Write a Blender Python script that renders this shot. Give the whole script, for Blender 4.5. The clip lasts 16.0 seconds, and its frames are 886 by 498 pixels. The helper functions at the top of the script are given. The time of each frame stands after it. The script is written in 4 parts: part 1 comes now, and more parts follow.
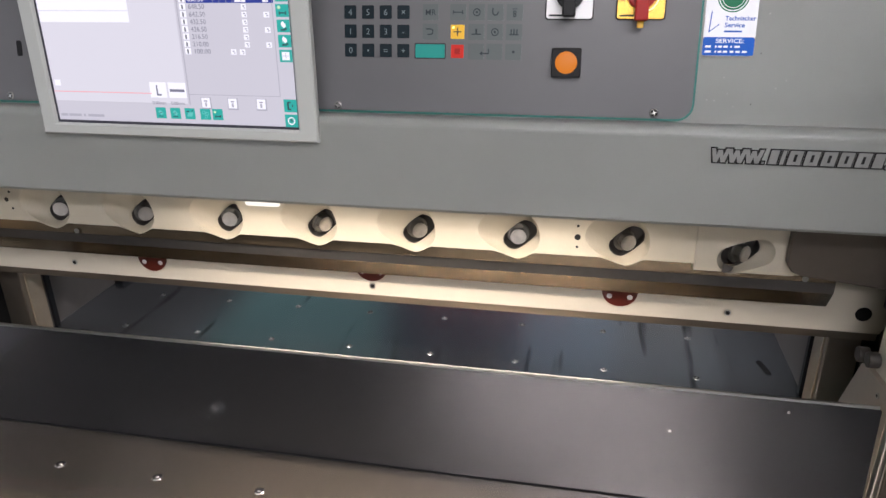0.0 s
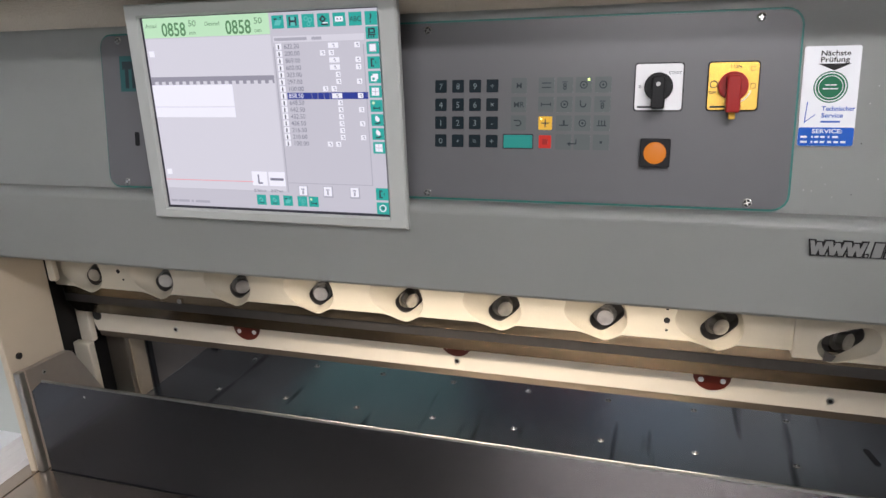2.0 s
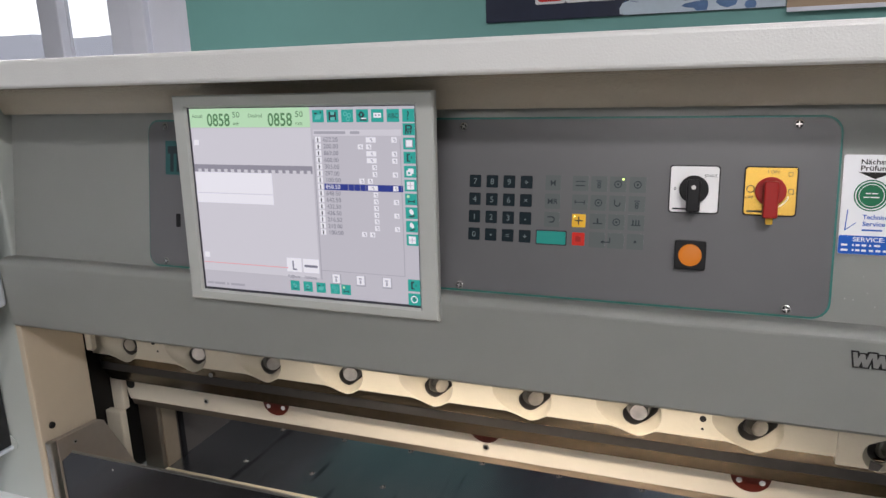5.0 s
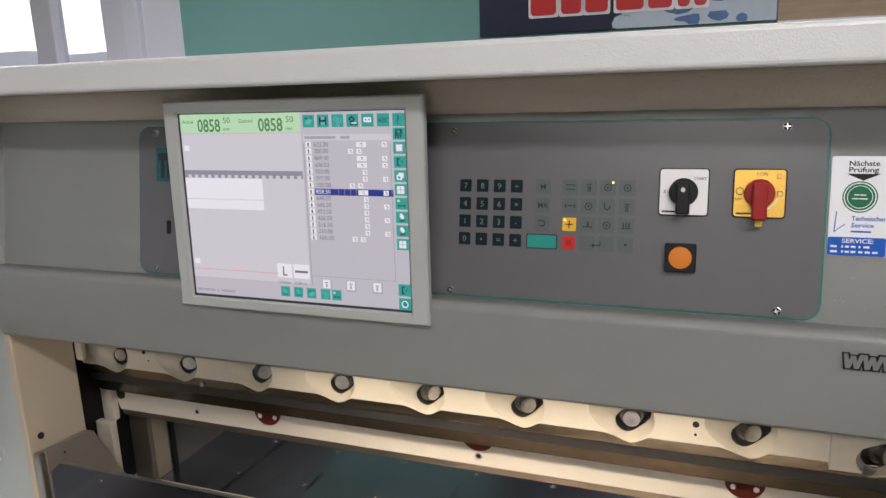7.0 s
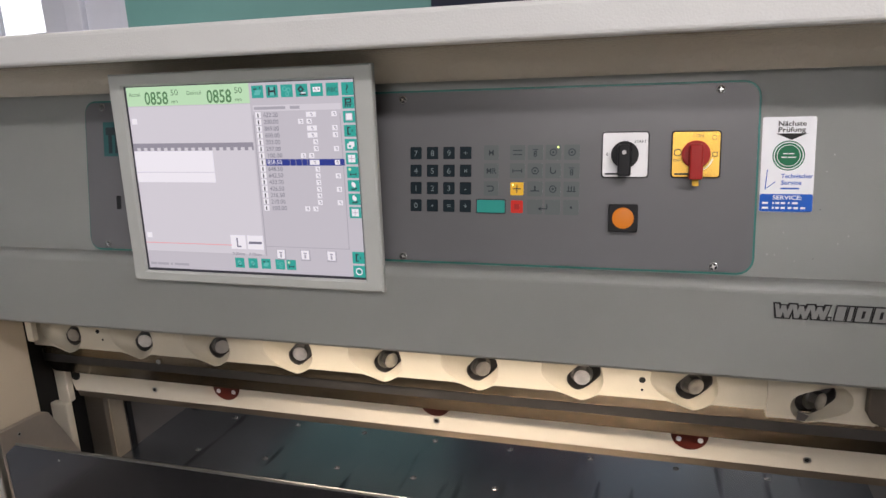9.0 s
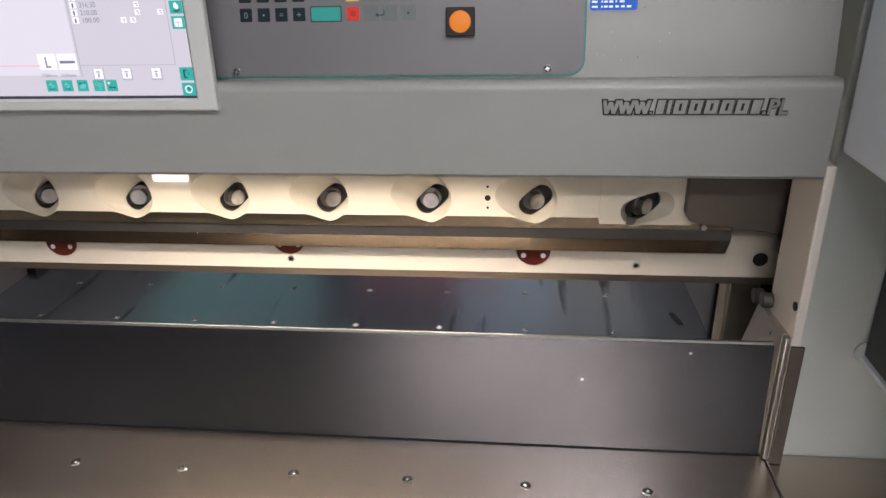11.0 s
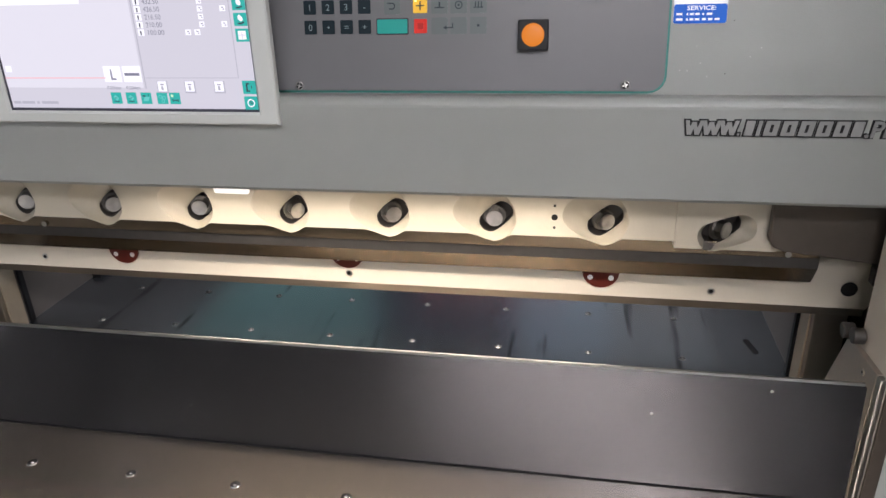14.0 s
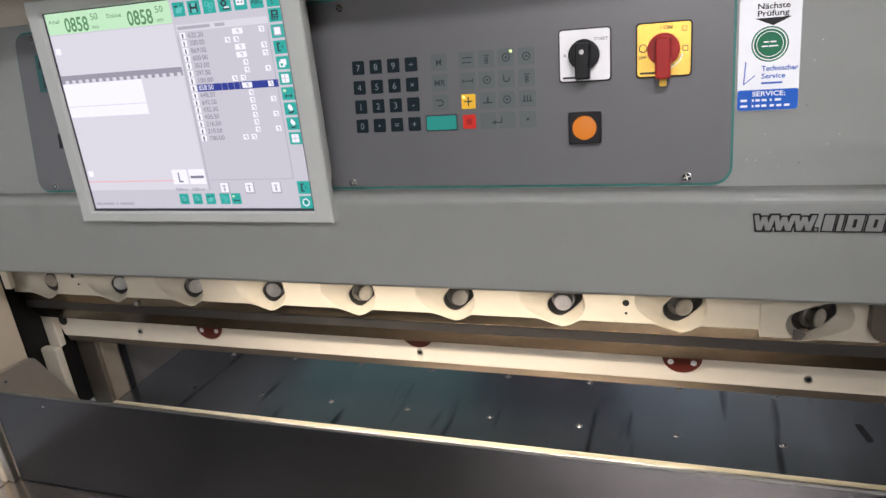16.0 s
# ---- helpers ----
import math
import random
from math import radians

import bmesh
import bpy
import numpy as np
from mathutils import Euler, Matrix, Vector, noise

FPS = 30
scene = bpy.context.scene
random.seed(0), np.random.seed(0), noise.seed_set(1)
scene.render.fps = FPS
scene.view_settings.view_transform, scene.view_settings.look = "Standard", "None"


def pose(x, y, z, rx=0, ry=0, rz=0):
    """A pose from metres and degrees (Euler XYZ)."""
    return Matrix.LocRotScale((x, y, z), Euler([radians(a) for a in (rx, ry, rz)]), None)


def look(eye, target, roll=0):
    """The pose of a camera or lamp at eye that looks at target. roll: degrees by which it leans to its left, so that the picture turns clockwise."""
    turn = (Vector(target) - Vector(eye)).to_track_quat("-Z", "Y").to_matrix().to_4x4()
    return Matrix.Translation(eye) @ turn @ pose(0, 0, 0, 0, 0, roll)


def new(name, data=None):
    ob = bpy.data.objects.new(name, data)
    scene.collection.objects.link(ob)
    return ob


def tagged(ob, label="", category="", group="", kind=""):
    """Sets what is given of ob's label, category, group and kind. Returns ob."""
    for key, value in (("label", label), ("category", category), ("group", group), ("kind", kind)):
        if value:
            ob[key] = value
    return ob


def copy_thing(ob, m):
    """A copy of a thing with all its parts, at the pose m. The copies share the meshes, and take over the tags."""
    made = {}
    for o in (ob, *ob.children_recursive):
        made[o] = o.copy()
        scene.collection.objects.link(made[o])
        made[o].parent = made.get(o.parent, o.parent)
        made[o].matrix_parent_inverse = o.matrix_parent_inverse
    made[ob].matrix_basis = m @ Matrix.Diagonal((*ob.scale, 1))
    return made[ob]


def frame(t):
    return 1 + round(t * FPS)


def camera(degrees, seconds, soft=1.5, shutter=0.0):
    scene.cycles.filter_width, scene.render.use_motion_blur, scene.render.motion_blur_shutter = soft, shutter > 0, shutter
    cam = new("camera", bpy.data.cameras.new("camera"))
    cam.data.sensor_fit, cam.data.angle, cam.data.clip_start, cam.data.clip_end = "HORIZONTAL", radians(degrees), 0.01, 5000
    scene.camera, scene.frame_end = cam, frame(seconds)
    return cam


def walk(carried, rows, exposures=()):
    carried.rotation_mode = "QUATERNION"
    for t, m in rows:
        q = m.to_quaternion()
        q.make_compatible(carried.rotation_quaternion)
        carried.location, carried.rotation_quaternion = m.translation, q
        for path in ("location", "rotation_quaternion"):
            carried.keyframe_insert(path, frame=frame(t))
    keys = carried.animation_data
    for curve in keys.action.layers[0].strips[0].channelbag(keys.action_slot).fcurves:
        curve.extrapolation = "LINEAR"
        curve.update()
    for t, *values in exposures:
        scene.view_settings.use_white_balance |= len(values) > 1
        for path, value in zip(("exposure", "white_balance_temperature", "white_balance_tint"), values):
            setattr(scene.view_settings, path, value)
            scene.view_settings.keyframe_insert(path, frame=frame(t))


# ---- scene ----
cam = camera(63.5, 16.0)
PATH = [
    (0, (0.275, -0.777, 1.566), (-0.096, 1.027, 0.785), -0.9),
    (0.5, (0.272, -0.766, 1.573), (-0.153, 1.032, 0.809), -1.3),
    (1, (0.272, -0.767, 1.578), (-0.199, 1.032, 0.842), -0.8),
    (1.5, (0.268, -0.775, 1.591), (-0.247, 1.03, 0.901), -0.9),
    (2, (0.269, -0.773, 1.606), (-0.33, 1.025, 0.964), -2.7),
    (2.5, (0.264, -0.766, 1.61), (-0.38, 1.023, 0.991), -2.1),
    (3, (0.272, -0.762, 1.622), (-0.413, 1.04, 1.089), -1.9),
    (3.5, (0.272, -0.764, 1.629), (-0.437, 1.042, 1.144), -1.3),
    (4, (0.274, -0.759, 1.63), (-0.445, 1.046, 1.154), -1.2),
    (4.2, (0.271, -0.757, 1.647), (-0.454, 1.035, 1.136), -1.8),
    (6.3, (0.269, -0.763, 1.636), (-0.39, 1.071, 1.187), -1.7),
    (6.5, (0.271, -0.762, 1.634), (-0.394, 1.069, 1.178), -1.7),
    (7, (0.275, -0.758, 1.634), (-0.415, 1.065, 1.184), -2.0),
    (7.5, (0.278, -0.761, 1.632), (-0.414, 1.054, 1.159), -2.1),
    (8, (0.29, -0.766, 1.622), (-0.356, 1.056, 1.11), -2.1),
    (8.5, (0.3, -0.775, 1.623), (-0.345, 1.067, 1.188), -2.9),
    (9, (0.288, -0.776, 1.623), (-0.289, 1.07, 1.114), -2.6),
    (9.5, (0.3, -0.768, 1.582), (-0.143, 1.059, 0.9), -2.7),
    (10, (0.31, -0.777, 1.55), (-0.071, 1.021, 0.761), -3.3),
    (10.2, (0.312, -0.779, 1.541), (-0.03, 1.014, 0.725), -2.9),
    (12.3, (0.318, -0.81, 1.557), (0.193, 1.006, 0.729), -1.8),
    (12.5, (0.319, -0.803, 1.556), (0.172, 1.011, 0.726), -1.6),
    (13, (0.313, -0.782, 1.555), (0.077, 1.024, 0.728), -1.7),
    (13.5, (0.307, -0.764, 1.551), (-0.006, 1.035, 0.735), -1.7),
    (14, (0.3, -0.75, 1.551), (-0.061, 1.041, 0.737), -2.2),
    (14.5, (0.293, -0.747, 1.555), (-0.074, 1.056, 0.773), -1.8),
    (15, (0.301, -0.736, 1.562), (-0.097, 1.057, 0.771), -1.4),
    (15.5, (0.332, -0.706, 1.573), (-0.142, 1.081, 0.812), -2.0),
    (16, (0.351, -0.689, 1.599), (-0.312, 1.061, 0.895), -6.5),
]
# the clip's camera exposes and balances by what it sees
LIGHT = [(0.0, 0.04, 6280, 16), (1.3, 0.0, 6280, 16), (2.0, -0.12, 6300, 15), (2.5, -0.10, 6350, 15), (3.0, -0.22, 6420, 14), (4.2, -0.33, 6400, 14), (8.5, -0.36, 6600, 16), (9.2, -0.17, 6600, 17),
         (10.0, 0.13, 6450, 19), (12.5, 0.13, 6350, 16), (15.0, 0.15, 6250, 16), (16.0, -0.02, 6350, 15)]
walk(cam, [(t, look(eye, target, roll)) for t, eye, target, roll in PATH], LIGHT)

# ---- world, sun, lamps ----
world = bpy.data.worlds.new("sky")
scene.world = world
world.use_nodes = True
sky = world.node_tree.nodes.new("ShaderNodeTexSky")
sky.sky_type, sky.sun_disc = "NISHITA", False
sky.sun_elevation, sky.sun_rotation = radians(28), radians(200)
world.node_tree.links.new(sky.outputs[0], world.node_tree.nodes["Background"].inputs[0])
world.node_tree.nodes["Background"].inputs[1].default_value = 0.10


def lamp(name, kind, energy, colour, m, sx=0.1, sy=0.1):
    data = bpy.data.lights.new(name, kind)
    data.energy, data.color = energy, colour
    if kind == "AREA":
        data.shape, data.size, data.size_y = "RECTANGLE", sx, sy
    if sx > 0.6 and sy < 0.03:
        data.spread = radians(128)
    if kind == "SUN":
        data.angle = radians(10)
    ob = new(name, data)
    ob.matrix_world = m
    return ob


lamp("sun", "SUN", 1.0, (1.0, 0.96, 0.9), look((-6, 8, 7), (-4, 3, 1.5)))
# tubes of the unseen ceiling lights; the last is added to brighten the window wall
for lx, ly, le in ((1.15, -1.75, 92), (0.3, -3.3, 98), (0.75, 1.2, 40), (-2.4, 1.2, 70)):
    lamp("ceiling_tube", "AREA", le, (1.0, 0.965, 0.95), pose(lx, ly, 2.93), 1.5, 0.25)
# work light behind the apron
lamp("work_light_tube", "AREA", 2.4, (1.0, 0.86, 0.68), look((0.03, 0.004, 1.286), (0.03, 0.020, 1.04)), 0.62, 0.022)


# ---- materials ----
def mat(name, colour, rough=0.5, metal=0.0, vary=0.08, scale=6.0, bump=0.0, bump_scale=400.0, stretch=(1, 1, 1), grime=0.0,
        emit=0.0, rvary=0.0, streak=0.0, spec=0.5):
    m = bpy.data.materials.new(name)
    m.use_nodes = True
    t = m.node_tree
    b = t.nodes["Principled BSDF"]
    b.inputs["Roughness"].default_value, b.inputs["Metallic"].default_value = rough, metal
    b.inputs["Base Color"].default_value = (*colour, 1)
    b.inputs["Specular IOR Level"].default_value = spec
    if emit:
        b.inputs["Base Color"].default_value = (0.02, 0.02, 0.02, 1)
        b.inputs["Specular IOR Level"].default_value = 0.25
        b.inputs["Emission Color"].default_value, b.inputs["Emission Strength"].default_value = (*colour, 1), emit
        return m
    co = t.nodes.new("ShaderNodeTexCoord")
    mp = t.nodes.new("ShaderNodeMapping")
    mp.inputs["Scale"].default_value = stretch
    t.links.new(co.outputs["Object"], mp.inputs["Vector"])

    def noisy(sc, detail=4.0):
        n = t.nodes.new("ShaderNodeTexNoise")
        n.inputs["Scale"].default_value, n.inputs["Detail"].default_value = sc, detail
        t.links.new(mp.outputs[0], n.inputs["Vector"])
        return n

    big, small = noisy(scale), noisy(scale * 11, 6)
    add = t.nodes.new("ShaderNodeMath")
    add.operation = "MULTIPLY_ADD"
    add.inputs[1].default_value = 0.4
    t.links.new(small.outputs[0], add.inputs[0])
    t.links.new(big.outputs[0], add.inputs[2])
    ramp = t.nodes.new("ShaderNodeMapRange")
    ramp.inputs["From Min"].default_value, ramp.inputs["From Max"].default_value = 0.35, 1.05
    ramp.inputs["To Min"].default_value, ramp.inputs["To Max"].default_value = 1 - vary - grime, 1 + vary
    t.links.new(add.outputs[0], ramp.inputs["Value"])
    value = ramp.outputs[0]
    if streak:
        mp2 = t.nodes.new("ShaderNodeMapping")
        mp2.inputs["Scale"].default_value = (26, 2.6, 1)
        t.links.new(co.outputs["Object"], mp2.inputs["Vector"])
        sn = t.nodes.new("ShaderNodeTexNoise")
        sn.inputs["Scale"].default_value, sn.inputs["Detail"].default_value = 1.0, 2.0
        t.links.new(mp2.outputs[0], sn.inputs["Vector"])
        sr = t.nodes.new("ShaderNodeMapRange")
        sr.inputs["From Min"].default_value, sr.inputs["From Max"].default_value = 0.60, 0.70
        sr.inputs["To Min"].default_value, sr.inputs["To Max"].default_value = 1.0, 1 - streak
        t.links.new(sn.outputs[0], sr.inputs["Value"])
        mm = t.nodes.new("ShaderNodeMath")
        mm.operation = "MULTIPLY"
        t.links.new(value, mm.inputs[0])
        t.links.new(sr.outputs[0], mm.inputs[1])
        value = mm.outputs[0]
    tint = t.nodes.new("ShaderNodeVectorMath")
    tint.operation = "SCALE"
    tint.inputs[0].default_value = colour
    t.links.new(value, tint.inputs["Scale"])
    t.links.new(tint.outputs[0], b.inputs["Base Color"])
    if rvary:
        rr = t.nodes.new("ShaderNodeMapRange")
        rr.inputs["From Min"].default_value, rr.inputs["From Max"].default_value = 0.3, 1.05
        rr.inputs["To Min"].default_value, rr.inputs["To Max"].default_value = max(0.02, rough - rvary), rough + rvary
        t.links.new(add.outputs[0], rr.inputs["Value"])
        t.links.new(rr.outputs[0], b.inputs["Roughness"])
    if bump:
        fine = noisy(bump_scale, 2.0)
        bp = t.nodes.new("ShaderNodeBump")
        bp.inputs["Strength"].default_value, bp.inputs["Distance"].default_value = bump, 0.001
        t.links.new(fine.outputs[0], bp.inputs["Height"])
        t.links.new(bp.outputs[0], b.inputs["Normal"])
    return m


PAINT = mat("grey_green_paint", (0.432, 0.450, 0.424), 0.36, vary=0.03, grime=0.03, bump=0.12, bump_scale=620, scale=3, rvary=0.06)
# the body paint, pebbled, with the warm light under the hood put into it
COVEPAINT = mat("pebbled_warm_lit_paint", (0.60, 0.54, 0.44), 0.10, vary=0.04, bump=1.0, bump_scale=260, scale=3)
HOODPAINT = mat("textured_light_paint", (0.68, 0.69, 0.67), 0.33, vary=0.03, grime=0.03, bump=0.38, bump_scale=480, scale=3, rvary=0.05)
COLUMN = mat("pale_column_paint", (0.47, 0.51, 0.48), 0.45, vary=0.03, bump=0.3, scale=3)
ARM = mat("white_arm_paint", (0.62, 0.68, 0.74), 0.4, vary=0.02, bump=0.3, scale=2)
CREAM = mat("cream_enamel", (0.64, 0.59, 0.475), 0.42, vary=0.05, grime=0.04, scale=5, bump=0.25, bump_scale=250)
# same enamel as CREAMWALL, with the right side's daylight put into the colour
RIGHTCHEEK = mat("daylit_cream_enamel", (0.60, 0.57, 0.51), 0.5, vary=0.05, scale=4, bump=0.2)
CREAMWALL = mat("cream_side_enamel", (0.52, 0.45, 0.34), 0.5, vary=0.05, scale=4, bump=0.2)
CLAMPM = mat("ivory_clamp_enamel", (0.64, 0.59, 0.485), 0.38, vary=0.04, grime=0.04, scale=4, bump=0.15)
STEEL = mat("brushed_table_steel", (0.52, 0.455, 0.385), 0.23, 0.95, vary=0.06, grime=0.06, scale=1.6, stretch=(1, 3, 3), bump=0.02, bump_scale=240, rvary=0.03)
# the table steel with smears; the bluish reflection is put into its base colour
INNERSTEEL = mat("worn_rear_table_steel", (0.36, 0.39, 0.43), 0.20, 0.95, vary=0.06, grime=0.12, scale=2.6, stretch=(3.5, 0.6, 1), bump=0.05, bump_scale=90, rvary=0.04, streak=0.8)
FLAPSTEEL = mat("dull_sheet_steel", (0.080, 0.085, 0.097), 0.25, 0.9, vary=0.05, grime=0.05, scale=1.3, bump=0.012, bump_scale=60, rvary=0.02)
LINING = mat("brown_grey_lining_enamel", (0.105, 0.092, 0.082), 0.42, 0.2, vary=0.10, grime=0.08, scale=4, bump=0.1)
NOZZLEM = mat("bright_nozzle_steel", (0.86, 0.84, 0.80), 0.16, 1.0, vary=0.06, scale=60)
PLATESTEEL = mat("milled_plate_steel", (0.32, 0.28, 0.235), 0.40, 0.9, vary=0.08, scale=6, bump=0.15, bump_scale=300)
BLADE = mat("ground_blade_steel", (0.29, 0.25, 0.20), 0.17, 1.0, vary=0.10, scale=4, stretch=(0.6, 8, 14), bump=0.06, bump_scale=120)
# dark steel parts; also the shade painted into bolt pockets and on the blade
DARKSTEEL = mat("dark_steel_and_shade", (0.10, 0.095, 0.09), 0.45, 0.7, vary=0.2, scale=8)
GUIDESTEEL = mat("brushed_guide_steel", (0.50, 0.45, 0.40), 0.42, 0.8, vary=0.10, scale=6, bump=0.12, bump_scale=300)
BACKSTEEL = mat("brown_strip_steel", (0.26, 0.205, 0.14), 0.26, 0.9, vary=0.05, grime=0.05, scale=2.5, stretch=(0.7, 2, 2), rvary=0.01)
GUARDSTEEL = mat("brown_grey_guard_and_gap_shade", (0.105, 0.09, 0.075), 0.5, 0.5, vary=0.15, scale=8)
CHROME = mat("bright_bolt_steel", (0.46, 0.46, 0.44), 0.29, 1.0, vary=0.15, scale=40, bump=0.1)
# bolt faces pale, BOLTSIDE dark: their light and shade put into two steels
BOLTFACE = mat("worn_lit_bolt_face_steel", (0.58, 0.57, 0.55), 0.30, 1.0, vary=0.25, scale=60, bump=0.3, bump_scale=500)
EDGETAN = mat("tan_edge_steel", (0.42, 0.35, 0.26), 0.4, 0.5, vary=0.12, scale=14)
BOLTSIDE = mat("shaded_bolt_side_steel", (0.20, 0.195, 0.185), 0.33, 1.0, vary=0.2, scale=50)
BRASS = mat("pale_cutting_stick", (0.78, 0.70, 0.50), 0.45, vary=0.12, scale=9, stretch=(1, 8, 8))
STRAP = mat("red_brown_fibre", (0.085, 0.014, 0.008), 0.33, vary=0.2, scale=30, bump=0.1)
SCUFF = mat("pale_scuff", (0.22, 0.09, 0.06), 0.5, vary=0.1)
BLACK = mat("black_plastic", (0.010, 0.010, 0.011), 0.42, vary=0.1, spec=0.2)
# black that stands in for the shade inside holes, gaps and recesses
VOID = mat("hole_and_gap_shade", (0.005, 0.005, 0.005), 0.7, vary=0.1)
GLOSSBLACK = mat("black_window_plastic", (0.012, 0.013, 0.016), 0.15, vary=0.1)
PANELGREY = mat("grey_printed_foil", (0.112, 0.112, 0.115), 0.30, rvary=0.05, vary=0.05, bump=0.05, bump_scale=600)
TEAL = mat("teal_print", (0.010, 0.15, 0.125), 0.4, vary=0.04)
DARKTEAL = mat("dark_teal_print", (0.012, 0.085, 0.085), 0.4, vary=0.04)
TEALKEY = mat("teal_key", (0.02, 0.27, 0.23), 0.35, vary=0.03, spec=0.2)
KEYFOIL = mat("grey_green_key_foil", (0.106, 0.124, 0.122), 0.32, vary=0.03, spec=0.2)
NAVYKEY = mat("navy_key", (0.007, 0.015, 0.020), 0.32, vary=0.05, spec=0.2)
PALEPRINT = mat("pale_print", (0.17, 0.21, 0.215), 0.5, vary=0.02, spec=0.2)
DARKPRINT = mat("dark_print", (0.03, 0.04, 0.045), 0.5, vary=0.02, spec=0.2)
YELLOW = mat("yellow_key", (0.80, 0.46, 0.02), 0.35, vary=0.03)
RED = mat("red_key", (0.55, 0.03, 0.02), 0.35, vary=0.03, spec=0.2)
REDKNOB = mat("red_plastic", (0.33, 0.02, 0.017), 0.32, vary=0.04, spec=0.2)
GOLD = mat("gold_plate", (0.70, 0.43, 0.085), 0.27, 0.75, vary=0.05)
WHITEPLATE = mat("white_anodised_plate", (0.82, 0.82, 0.82), 0.35, vary=0.03)
ORANGE = mat("orange_lens", (0.82, 0.23, 0.003), emit=0.80)
SLOTGLOW = mat("slot_glow_white", (1.0, 0.96, 0.86), emit=1.1)
LED = mat("lit_led", (0.75, 1.0, 0.25), emit=3.0)
WHITEFOIL = mat("white_foil", (0.80, 0.82, 0.84), 0.3, vary=0.02)
BLUEFOIL = mat("blue_foil", (0.012, 0.10, 0.46), 0.3, vary=0.02, spec=0.2)
GREENPRINT = mat("green_print", (0.012, 0.15, 0.07), 0.4, vary=0.04, spec=0.2)
LETTERGREY = mat("grey_lettering", (0.19, 0.193, 0.185), 0.5, vary=0.02)
LETTERBLACK = mat("black_lettering", (0.012, 0.012, 0.012), 0.4, vary=0.02, spec=0.2)
PAPER = mat("white_paper", (0.82, 0.83, 0.84), 0.75, vary=0.03, scale=8, stretch=(1, 1, 60))
# the lit display
S_BG = mat("lit_grey", (0.50, 0.485, 0.53), emit=1.20)
S_WHITE = mat("lit_white", (0.80, 0.79, 0.84), emit=1.20)
S_PALE = mat("lit_pale", (0.60, 0.585, 0.63), emit=1.20)
S_MID = mat("lit_mid_grey", (0.27, 0.26, 0.31), emit=1.20)
S_LINE = mat("lit_line_grey", (0.36, 0.35, 0.40), emit=1.20)
S_GREEN = mat("lit_green", (0.46, 0.70, 0.45), emit=1.20)
S_DKGREEN = mat("lit_dark_green", (0.08, 0.22, 0.09), emit=1.20)
S_TEAL = mat("lit_teal", (0.01, 0.33, 0.28), emit=1.20)
S_LTEAL = mat("lit_pale_teal", (0.10, 0.46, 0.42), emit=1.20)
S_BLUE = mat("lit_blue", (0.012, 0.03, 0.24), emit=1.20)
S_BLACK = mat("unlit_dark", (0.02, 0.02, 0.03), emit=1.20)
S_TEXT = mat("lit_text_grey", (0.17, 0.17, 0.22), emit=1.20)
S_RED = mat("lit_red", (0.75, 0.32, 0.34), emit=1.20)
# the room
GREENWALL = mat("green_wall_paint", (0.16, 0.37, 0.34), 0.6, vary=0.06, scale=1.2, bump=0.3, bump_scale=120)
WHITEWALL = mat("white_wall_paint", (0.42, 0.43, 0.42), 0.7, vary=0.05, scale=1.0, bump=0.3, bump_scale=120)
FLOORM = mat("grey_screed", (0.10, 0.10, 0.10), 0.5, vary=0.2, scale=2.0, bump=0.2)
CEILM = mat("white_ceiling", (0.65, 0.65, 0.63), 0.8, vary=0.04, scale=1.0)
FRAMEWHITE = mat("white_window_plastic", (0.76, 0.78, 0.86), 0.35, vary=0.03)
NAVY = mat("navy_poster", (0.012, 0.018, 0.045), 0.4, vary=0.3, scale=3)
POSTERBLUE = mat("blue_print", (0.07, 0.16, 0.34), 0.4, vary=0.4, scale=7)
POSTERPALE = mat("pale_grey_blue_print", (0.50, 0.60, 0.68), 0.4, vary=0.12, scale=5)
POSTERRED = mat("red_poster_print", (0.60, 0.03, 0.03), 0.4, vary=0.05)
BOARD = mat("brown_chipboard", (0.40, 0.30, 0.20), 0.6, vary=0.2, scale=6, stretch=(1, 1, 8))
TUBE = mat("lit_tube", (0.95, 0.98, 1.0), emit=3.0)
OUTSIDE = mat("bright_overcast_distance", (0.95, 0.97, 1.0), emit=2.4)
# roofs glow by themselves, with daylight and haze put into the colour
OUTROOF = mat("glowing_distant_roofs", (0.52, 0.55, 0.64), emit=1.15)
glass = bpy.data.materials.new("clear_glass")
glass.use_nodes = True
gb = glass.node_tree.nodes["Principled BSDF"]
gb.inputs["Transmission Weight"].default_value, gb.inputs["Roughness"].default_value = 1.0, 0.0
gb.inputs["IOR"].default_value = 1.45


# ---- mesh helpers ----
def empty(name, m=None, label="", category="", group="", kind=""):
    ob = new(name)
    ob.empty_display_size = 0.05
    if m is not None:
        ob.matrix_world = m
    return tagged(ob, label, category, group, kind)


def part(name, bm, material, parent=None, label="", smooth=False):
    me = bpy.data.meshes.new(name)
    bm.normal_update()
    bm.to_mesh(me)
    bm.free()
    for mm in material if isinstance(material, (list, tuple)) else [material]:
        me.materials.append(mm)
    if smooth:
        for p in me.polygons:
            p.use_smooth = True
    ob = new(name, me)
    ob.parent = parent
    return tagged(ob, label)


def share(ob, x=0, y=0, z=0, name=None, parent=None, m=None):
    """Another object on the same mesh."""
    c = new(name or ob.name.split(".")[0], ob.data)
    c.parent = parent or ob.parent
    c.matrix_basis = m if m is not None else pose(x, y, z)
    return c


